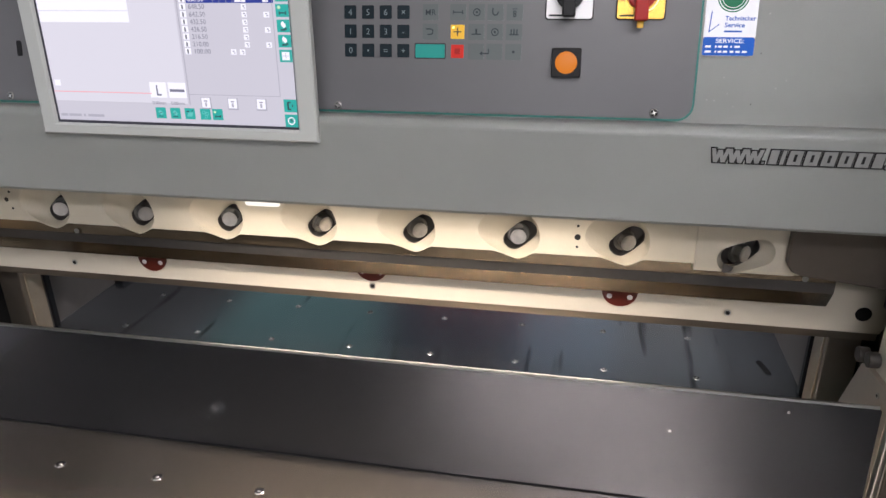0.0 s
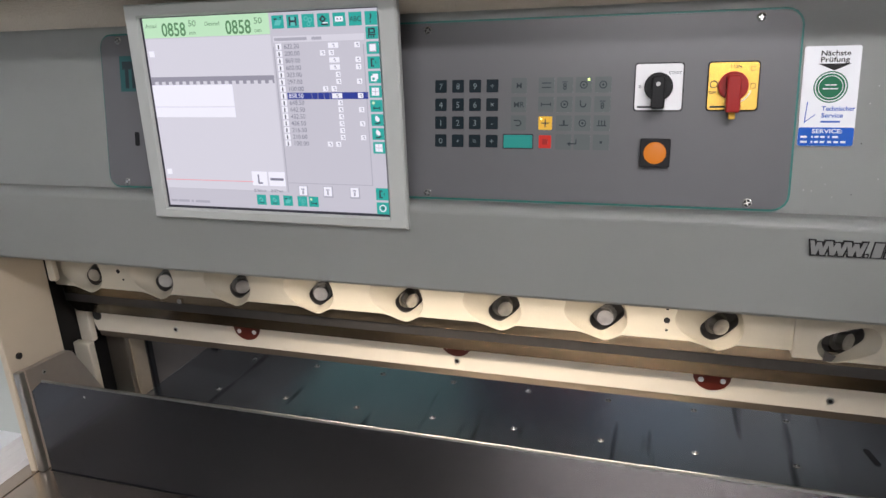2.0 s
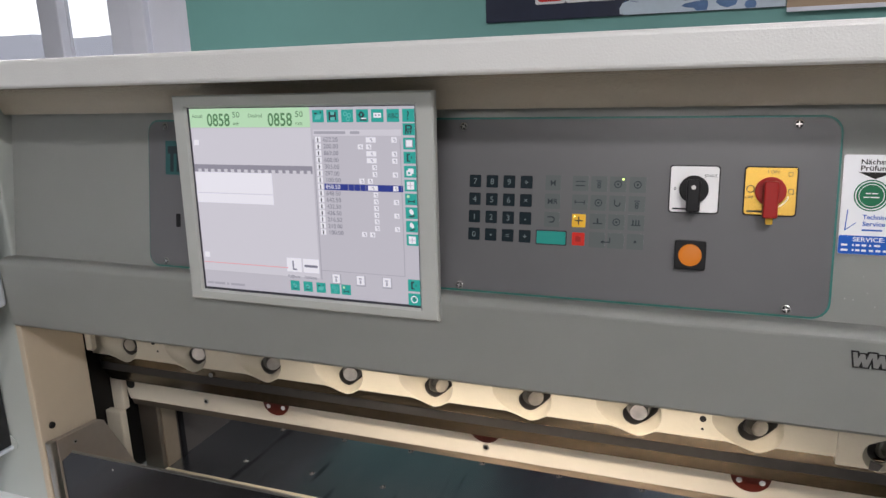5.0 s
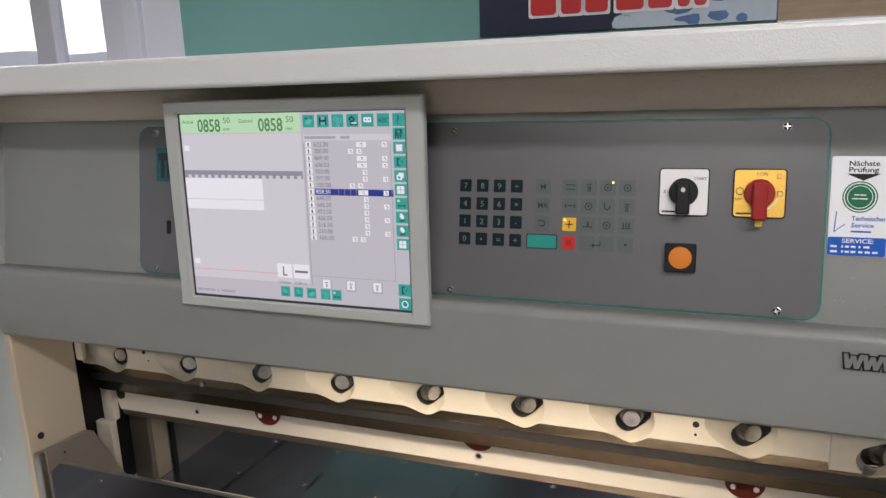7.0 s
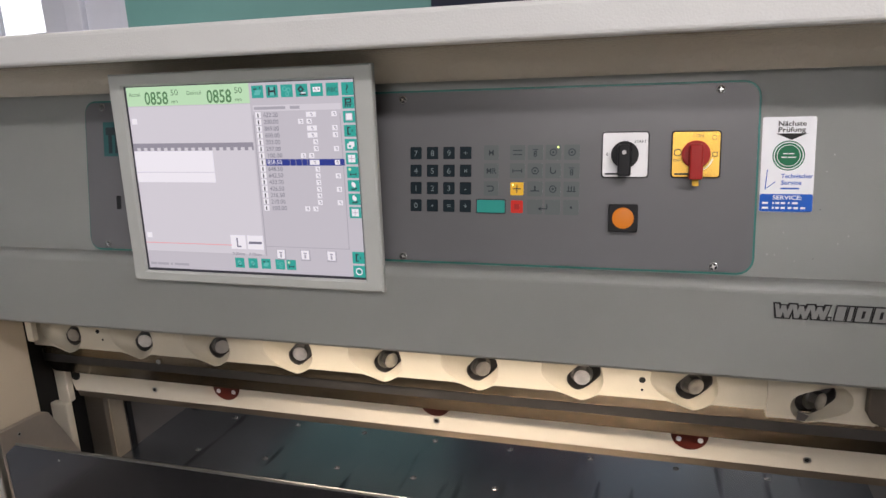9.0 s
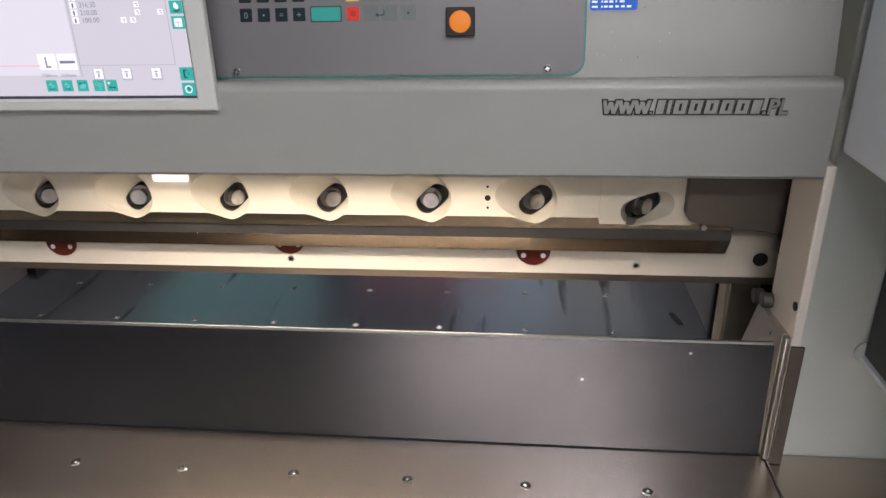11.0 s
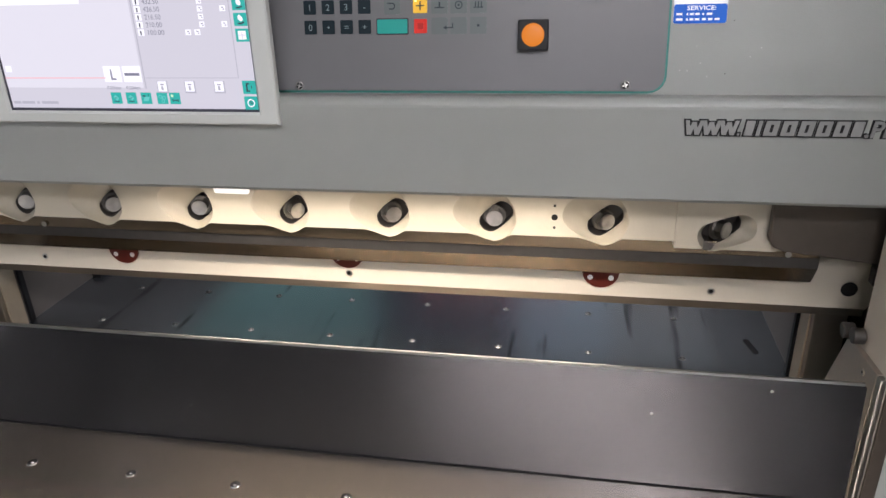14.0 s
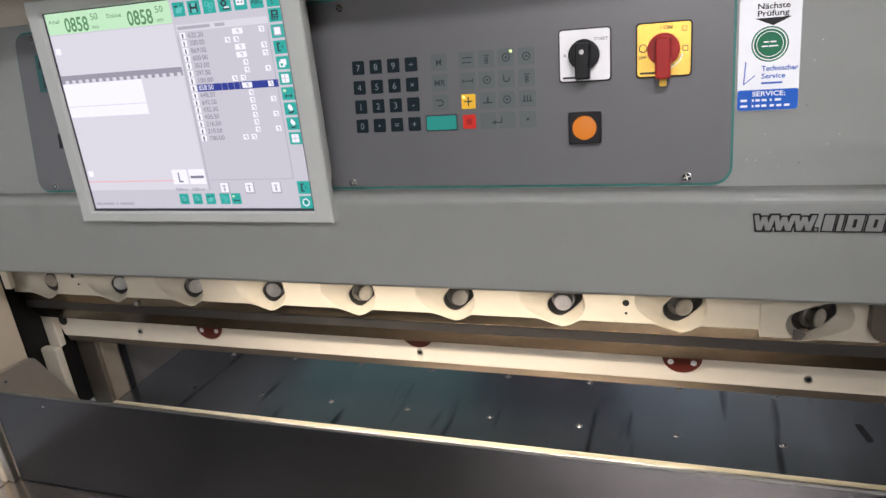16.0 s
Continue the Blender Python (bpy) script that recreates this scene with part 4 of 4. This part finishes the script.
area(0.492, 0.565, 0.792, 0.868, S_WHITE, 2, "tool_field")
area(0.442, 0.448, 0.807, 0.858, S_TEXT, 3, "tool_mark")
area(0.448, 0.462, 0.850, 0.858, S_TEXT, 3, "tool_mark")
area(0.498, 0.558, 0.825, 0.838, S_TEXT, 3, "tool_mark")
label_on("0.00mm", 0.418, 0.902, 0.0052, S_TEXT, 3)
label_on("0.00mm", 0.495, 0.902, 0.0052, S_TEXT, 3)
for u in (0.620, 0.728, 0.842):
    area(u, u + 0.042, 0.862, 0.920, S_LINE, 2, "grey_button")
    area(u + 0.003, u + 0.037, 0.864, 0.912, S_WHITE, 3, "button_face")
    area(u + 0.013, u + 0.027, 0.876, 0.882, S_MID, 4, "button_mark")
    area(u + 0.016, u + 0.024, 0.886, 0.906, S_LINE, 4, "button_mark")

# ---- knife carrier ----
carrier = empty("knife_carrier", pose(0, 0, 0), "cream knife carrier with recessed hexagon bolts and ground blade", "knife carrier")
PITCH, XB, ZB, YC = 0.1433, -0.6675, 1.1965, 0.122
ZLO, ZHI = 1.1795, 1.315


def pocket_cell(bm, xb, zb, x0, x1, z0, z1, y, slot=False, n=32):
    if slot:
        outer = stadium(xb + 0.006, zb + 0.002, 0.016, 0.0195, 20, n)
    else:
        outer = []
        for i in range(n):
            q = 2 * math.pi * i / n
            ex = 0.030 * math.cos(q) if math.cos(q) > 0 else 0.054 * math.cos(q)
            ez = 0.0265 * math.sin(q) if math.sin(q) < 0 else 0.040 * math.sin(q)
            outer.append((xb + 0.001 + ex, zb + 0.0005 + ez - (0.22 * ex if ex < 0 else 0.12 * -ex)))
    mid = stadium(xb + 0.002, zb, 0.0105, 0.0168, 42, n)
    inner = stadium(xb + 0.0025, zb + 0.0005, 0.0105, 0.0152, 42, n)
    cx, cz = xb, zb
    edge = []
    for i in range(n):
        dx, dz = outer[i][0] - cx, outer[i][1] - cz
        k = min(((x1 if dx > 0 else x0) - cx) / dx if abs(dx) > 1e-6 else 1e9, ((z1 if dz > 0 else z0) - cz) / dz if abs(dz) > 1e-6 else 1e9)
        edge.append((cx + dx * max(k, 1.001), cz + dz * max(k, 1.001)))
    for gx in (x0, x1):
        for gz in (z0, z1):
            j = min(range(n), key=lambda i: (edge[i][0] - gx) ** 2 + (edge[i][1] - gz) ** 2)
            edge[j] = (gx, gz)
    edge = [(ex, min(ez, oz - 0.0008)) if ez < zb else (ex, ez) for (ex, ez), (ox, oz) in zip(edge, outer)]
    loops = [(edge, y), (outer, y), ([(ox * 0.97 + mx * 0.03, oz * 0.97 + mz * 0.03) for (ox, oz), (mx, mz) in zip(outer, mid)], y + 0.0016), (mid, y + 0.0165), (inner, y + 0.020), (inner, y + 0.045)]
    vs = [[bm.verts.new((p[0], yy, p[1])) for p in pts] for pts, yy in loops]
    for li, (a, c) in enumerate(zip(vs, vs[1:])):
        for i in range(n):
            f = bm.faces.new((a[i], a[(i + 1) % n], c[(i + 1) % n], c[i]))
            # inner slot walls go dark, the hole's shade put into their colour
            f.material_index = 1 if li >= 4 else 0
            f.smooth = li >= 1
    f = bm.faces.new(vs[-1])
    f.material_index = 1


bm = bmesh.new()
for k in range(8):
    xb = XB + PITCH * k
    x1 = xb + PITCH / 2 if k < 7 else 0.424
    pocket_cell(bm, xb, ZB, xb - PITCH / 2, x1, ZLO, ZHI, YC)
x0, x1 = XB - PITCH / 2, 0.424
# top and back
v = [bm.verts.new(p) for p in ((x0, YC, ZLO), (x1, YC, ZLO), (x1, YC + 0.05, ZLO), (x0, YC + 0.05, ZLO), (x0, YC + 0.05, ZHI), (x1, YC + 0.05, ZHI), (x0, YC, ZHI), (x1, YC, ZHI))]
bm.faces.new((v[3], v[4], v[5], v[2]))
bm.faces.new((v[4], v[6], v[7], v[5]))
bm.faces.new((v[0], v[6], v[4], v[3]))
bmesh.ops.remove_doubles(bm, verts=bm.verts[:], dist=0.0002)
bmesh.ops.recalc_face_normals(bm, faces=bm.faces[:])
part("beam", bm, [CREAM, DARKSTEEL], carrier, "cream beam with scooped bolt pockets")
bm = bmesh.new()
X9 = XB + PITCH * 8
pocket_cell(bm, X9, ZB - 0.003, 0.425, 0.545, ZLO - 0.007, 1.315, YC - 0.005, slot=True)
box(0.5452, 0.604, YC - 0.003, YC + 0.016, ZLO - 0.007, ZLO + 0.002, 0.001, bm=bm)
box(0.5452, 0.56, YC - 0.004, YC + 0.02, ZLO + 0.0022, 1.315, bm=bm)
box(0.4252, 0.544, YC + 0.042, YC + 0.05, ZLO, 1.315, bm=bm)
bmesh.ops.recalc_face_normals(bm, faces=bm.faces[:])
endp = part("end_plate", bm, [CREAM, DARKSTEEL], carrier, "cream end plate with keyhole slot")
part("end_plate_rim", box(0.4235, 0.4249, YC - 0.005, YC + 0.016, ZLO - 0.007, 1.315), CREAM, endp)
part("key_slot", prism([(X9 - 0.020, ZB - 0.012), (X9 - 0.007, ZB - 0.017), (X9 - 0.011, ZLO - 0.0075), (X9 - 0.021, ZLO - 0.0075)], YC - 0.0066, YC - 0.0052, "y"), DARKSTEEL, endp)


def hex_bolt():
    r = 0.0118
    bm = prism([(r * math.cos(radians(60 * i)), r * math.sin(radians(60 * i))) for i in range(6)], 0.0, 0.0105, bevel=0.0008)
    prism(circle(0, 0, 0.0150, 24), -0.004, 0.0, bevel=0.0005, bm=bm)
    for f in bm.faces:
        f.material_index = 1
    k = len(bm.faces)
    join(bm, ring(0.0072, 0.0104, 28, w=0.0117))
    dish = ring(0.0, 0.0072, 24, w=0.0108)
    for q in dish.verts:
        q.co.z += 0.0009 * (q.co.xy.length / 0.0072) ** 2
    join(bm, dish)
    prism(circle(0, 0, 0.0110, 28), 0.0105, 0.0107, bm=bm)
    bm.faces.ensure_lookup_table()
    for f in bm.faces[k:]:
        f.material_index = 0
    return bm


hb = part("hexagon_bolt", hex_bolt(), [BOLTFACE, BOLTSIDE], carrier, "bright hexagon bolt")
turns = (8, 22, 40, 15, 52, 31, 5, 26, 44)
hb.matrix_basis = pose(XB, YC + 0.024, ZB, 90, 0, turns[0])
for k in range(1, 9):
    share(hb, m=pose(XB + PITCH * k, YC + 0.024 - (0.008 if k == 8 else 0), ZB - (0.003 if k == 8 else 0), 90, 0, turns[k]))
for gx, gz, r in ((0.273, 1.2065, 0.0042), (0.273, 1.2225, 0.0018), (0.273, 1.1925, 0.0018), (-0.600, 1.213, 0.0036), (-0.592, 1.199, 0.0018), (-0.592, 1.226, 0.0018)):
    part("bore", moved(prism(circle(0, 0, r, 14), -0.0006, 0.0004, "y"), pose(gx, YC, gz)), VOID, carrier)
# bright light seen in a slot of the beam, built as a glowing patch
part("slot_glow_patch", prism(rounded(-0.199, -0.146, 1.2258, 1.244, 0.004), YC - 0.0012, YC - 0.0002, "y"), SLOTGLOW, carrier, "small rounded slot, its bright light put in as a glowing patch")
part("backing_strip", box(-0.745, 0.604, 0.1398, 0.1450, 1.1555, 1.1735, 0.001), BACKSTEEL, carrier, "tan steel backing strip")
bm = prism([(0.147, 1.172), (0.147, 1.138), (0.164, 1.1105), (0.166, 1.1105), (0.166, 1.172)], -0.752, 0.607, "x")
# dark reflection on the blade's flat, added as a thin strip
part("blade_reflection_band", box(-0.752, 0.606, 0.1452, 0.1468, 1.1385, 1.160), DARKSTEEL, carrier, "dark band for the reflection on the blade's flat")
part("blade", bm, BLADE, carrier, "ground steel blade with long bevel")
sc = part("blade_screw", moved(prism(circle(0, 0, 0.004, 12), -0.0015, 0.0, "y", 0.0004), pose(0, 0, 0)), CHROME, carrier)
sc.matrix_basis = pose(0.566, 0.137, 1.161)
share(sc, -0.50, 0.137, 1.161)

# ---- clamp ----
clamp = empty("clamp_beam", pose(0, 0, 0), "ivory clamp beam nearly raised, with three brown straps", "clamp")
CB = 1.062
part("face_plate", prism([(-0.762, 1.20), (-0.762, CB + 0.075), (-0.737, CB), (0.690, CB), (0.702, CB + 0.03), (0.702, 1.20)], 0.1865, 0.205, "y", 0.0015), CLAMPM, clamp, "ivory enamelled face")
part("end_tab", prism([(-0.766, CB + 0.06), (-0.766, CB - 0.026), (-0.740, CB - 0.018), (-0.740, CB + 0.06)], 0.172, 0.186, "y", 0.002), CLAMPM, clamp, "ivory hooked end tab")
part("lower_lip", prism([(0.189, CB), (0.192, CB - 0.013), (0.21, CB - 0.013), (0.21, CB)], -0.736, 0.689, "x"), PLATESTEEL, clamp, "bare steel lower lip")


def strap(x, zb):
    pts = [(-0.0255, 0.155)]
    for i in range(13):
        q = radians(180 + 15 * i)
        pts.append((0.0255 * math.cos(q), 0.0235 + 0.0235 * math.sin(q)))
    pts.append((0.0255, 0.155))
    s = part("strap", prism(pts, -0.0025, 0.0, "y", 0.0004), STRAP, clamp, "red-brown riveted strap with rounded end")
    s.matrix_basis = pose(x, 0.1863, zb)
    r0 = None
    for u, v in ((-0.0145, 0.016), (0.0145, 0.016), (-0.0145, 0.090), (0.0145, 0.090)):
        if r0 is None:
            b = prism(circle(0, 0, 0.0040, 14), -0.0036, -0.0025, "y", 0.0005)
            k = len(b.faces)
            prism(circle(0.0003, -0.0002, 0.0014, 8), -0.0038, -0.0036, "y", bm=b)
            b.faces.ensure_lookup_table()
            for f in b.faces[k:]:
                f.material_index = 1
            r0 = part("rivet", b, [WHITEPLATE, DARKSTEEL], s, "bright rivet with a dark centre")
            r0.matrix_basis = pose(u, 0, v)
        else:
            share(r0, u, 0, v)
    part("scratch", prism([(-0.010, 0.046), (-0.0085, 0.0465), (0.010, 0.030), (0.0085, 0.0295)], -0.0028, -0.0025, "y"), SCUFF, s)


strap(-0.411, CB + 0.015)
strap(-0.036, CB + 0.026)
strap(0.338, CB + 0.015)
for gx, gz, r in ((-0.56, 0.019, 0.005), (-0.036, 0.017, 0.005), (0.489, 0.017, 0.005)):
    g = part("cap_screw", moved(prism(circle(0, 0, r, 16), -0.001, 0.0, "y", 0.0003), pose(gx, 0.1864, CB + gz)), CHROME, clamp)
    part("socket", moved(prism(circle(0, 0, r * 0.62, 6), -0.0013, -0.001, "y"), pose(gx, 0.1864, CB + gz)), VOID, g)
for gx, gz in ((-0.732, 0.032), (0.664, 0.030)):
    part("bore", moved(prism(circle(0, 0, 0.0105, 20), -0.0008, 0.0, "y"), pose(gx, 0.1864, CB + gz)), VOID, clamp)

# ---- tables ----
table = empty("front_table", pose(0, 0, 0.9), "bare steel air table with rows of ball nozzles", "table")
part("table_plate", box(XL + 0.002, 0.638, -0.46, 0.205, -0.03, 0.0, 0.0015), STEEL, table)
part("cutting_stick", box(-0.708, 0.637, 0.212, 0.224, -0.02, 0.0015, 0.0008), BRASS, table, "pale cutting stick")
part("dark_gap", box(-0.708, 0.637, 0.2052, 0.2118, -0.02, -0.004), VOID, table)
rear = empty("rear_table", pose(0, 0, 0.9), "scuffed steel rear table with air nozzles, bluish reflection in its colour", "table")
part("table_plate", box(-0.709, 0.638, 0.2245, 1.25, -0.03, -0.0005), INNERSTEEL, rear)


def nozzle(parent, k0=1.0, face=NOZZLEM):
    bm = bmesh.new()
    bmesh.ops.create_uvsphere(bm, u_segments=12, v_segments=8, radius=0.0031)
    moved(bm, Matrix.Diagonal((1, 1, 0.7, 1)))
    b = ring(0.0060, 0.0074, 20, w=0.0012)
    for q in [x for x in b.verts if x.co.xy.length > 0.0068]:
        q.co.z = 0.0001
    join(bm, b)
    k = len(bm.faces)
    join(bm, ring(0.0, 0.0061, 20, w=0.0006))
    bm.faces.ensure_lookup_table()
    for f in bm.faces[k:]:
        f.material_index = 1
    return part("air_nozzle", moved(bm, Matrix.Diagonal((k0, k0, 1, 1))), [face, VOID], parent, "steel ball air nozzle")


NX = [-0.572 + 0.1503 * k for k in range(8)]
nz = None
for y in (0.132, 0.025, -0.089, -0.20, -0.31):
    for x in NX:
        if nz is None:
            nz = nozzle(table)
            nz.matrix_basis = pose(x, y, 0.0004)
        else:
            share(nz, x, y, 0.0004)
nz = None
for j, y in enumerate((0.292, 0.424, 0.556, 0.69, 0.82)):
    for x in NX:
        if nz is None:
            nz = nozzle(rear, 0.74, CHROME)
            nz.matrix_basis = pose(x, y, 0.0)
        else:
            share(nz, x, y, 0.0)
for name, a, c in (("side_table", 0.6405, 1.25), ("side_table", -1.35, XL - 0.0005)):
    st = empty(name, pose(0, 0, 0.9), "plain steel side table beside the cutter", "table", "side tables")
    part("table_plate", box(a, c, -0.46, -0.006, -0.03, 0.0, 0.0015), STEEL, st)
    n1 = nozzle(st)
    n1.matrix_basis = pose(0.778 if a > 0 else -0.86, -0.075, 0.0004)
    part("leg", box((a + c) / 2 - 0.03, (a + c) / 2 + 0.03, -0.26, -0.2, -0.9, -0.03, 0.004), PAINT, st)

# posts and inner side walls of the gap
gap = empty("gap_lining", pose(0, 0, 0.9), "steel posts and side walls lining the cutting gap", "machine lining")
for x, s in ((-0.709, -1), (0.638, 1)):
    a, c = sorted((x, x + s * 0.045))
    post = part("post", box(a, c, 0.217, 0.262, -0.01, 0.19, 0.002), PLATESTEEL, gap, "upright steel post")
    a, c = sorted((x - s * 0.0002, x - s * 0.003))
    part("edge_strip", box(a, c, 0.226, 0.262, 0.0, 0.19, 0.0006), EDGETAN, post, "tan edge strip, paler than the post")
    a, c = sorted((x - s * 0.0005, x - s * 0.006))
    part("seal_strip", box(a, c, 0.268, 0.278, 0.0, 0.19), BLACK, gap)
    a, c = sorted((x, x + s * 0.01))
    part("side_wall", box(a, c, 0.2625, 1.25, 0.0, 0.30), LINING, gap, "brown-grey side wall")
part("wall_notch", box(-0.7088, -0.69, 0.46, 0.50, 0.0, 0.012), BLACK, gap)
part("table_mark", moved(prism(rounded(-0.005, 0.005, -0.022, 0.022, 0.004, 3), -0.0004, 0.0003), pose(0.595, 0.345, 0, 0, 0, 14)), BLACK, rear)
gauge = empty("back_gauge", pose(0, 0.95, 0.9), "dark toothed back gauge deep in the gap", "back gauge")
part("gauge_beam", box(-0.69, 0.62, 0.05, 0.12, 0.003, 0.2, 0.003), DARKSTEEL, gauge)
tooth = part("tooth", box(-0.004, 0.004, 0.0, 0.05, 0.003, 0.14, 0.0008), PLATESTEEL, gauge)
tooth.matrix_basis = pose(-0.66, 0, 0)
for k in range(1, 29):
    share(tooth, -0.66 + 0.045 * k, 0, 0)

# ---- side guide plates and front flap ----
for x, s, lab in ((-0.700, -1, "milled steel side guide plate with chamfered corner"), (0.6355, 1, "milled steel side guide plate with chamfered corner")):
    g = empty("side_guide", pose(x, 0, 0.9), lab, "guide plate", "side guides")
    a, c = sorted((0.0, s * 0.010))
    part("guide_plate", prism([(-0.008, 0.001), (0.112, 0.001), (0.155, 0.018), (0.158, 0.028), (0.088, 0.172), (0.076, 0.178), (-0.008, 0.184)], a, c, "x", 0.0012), GUIDESTEEL, g)
    a, c = sorted((0.0, s * 0.013))
    part("front_flange", box(a, c, -0.020, -0.0085, 0.001, 0.184, 0.0022), CHROME, g, "bright bent flange")
    a, c = sorted((s * 0.0062, s * 0.0215))
    # shadow gap between flange and cheek, put in as a dark strip
    if s > 0:
        part("gap_shade_strip", box(a, c, -0.0275, -0.0228, 0.001, 0.176, 0.0012), GUARDSTEEL, g, "dark strip for the shadow gap beside the flange")
    r0 = None
    for y, z, r in ((0.03, 0.135, 0.0052), (0.012, 0.108, 0.0065), (0.02, 0.045, 0.006), (0.055, 0.055, 0.0045), (0.095, 0.05, 0.006), (0.006, 0.03, 0.004), (0.025, 0.165, 0.004)):
        q = part("plate_screw", moved(prism(circle(0, 0, r, 14), -0.0006, 0.0006, "x", 0.0002), pose(-s * 0.0006, y, z)), CHROME, g)
        part("socket", moved(prism(circle(0, 0, r * 0.5, 6), -0.0002, 0.0002, "x"), pose(-s * 0.0013, y, z)), VOID, q)
    part("bore", moved(prism(circle(0, 0, 0.0068, 16), -0.0006, 0.0006, "x"), pose(-s * 0.0006, 0.128, 0.048)), VOID, g)
for y, z in ((0.055, 0.196), (0.085, 0.186)):
    part("pivot_bolt", moved(prism(circle(0, 0, 0.010, 18), -0.014, 0.0, "x", 0.002), pose(0.005, y, z)), DARKSTEEL, g)
flap = empty("front_flap", pose(0, -0.010, 0.9), "dull grey sheet steel guard flap standing up across the table", "guard flap")
bm = prism([(-0.692, 0.0012), (0.633, 0.0012), (0.628, 0.167), (0.624, 0.1715), (-0.666, 0.1715), (-0.692, 0.150)], -0.0015, 0.0015, "y", 0.0004)
part("flap_sheet", bm, FLAPSTEEL, flap)
part("top_edge", prism([(-0.0019, 0.1695), (-0.0012, 0.1726), (0.001, 0.1732), (0.0024, 0.1718), (0.0018, 0.169)], -0.667, 0.625, "x"), CHROME, flap, "bright ground top edge")
part("slit", box(-0.694, 0.635, -0.0034, 0.0034, 0.0003, 0.0008), VOID, flap)
for gx, gz in ((0.53, 0.154), (-0.585, 0.154), (0.40, 0.11)):
    part("rivet", moved(prism(circle(0, 0, 0.0019, 10), -0.0024, -0.0015, "y", 0.0004), pose(gx, 0, gz)), CHROME, flap)

# ---- paper ----
stack = empty("paper_stack", pose(-0.745, 0.008, 0.9005), "stack of white paper on the side table", "paper")
rr = random.Random(3)
for k in range(14):
    dx, dy = rr.uniform(-0.0012, 0.0012), rr.uniform(-0.0012, 0.0012)
    part("paper_lift", box(-0.42 + dx, 0.0 + dx, -0.30 + dy, 0.0 + dy, 0.0041 * k, 0.0041 * (k + 1) - 0.0002), PAPER, stack)
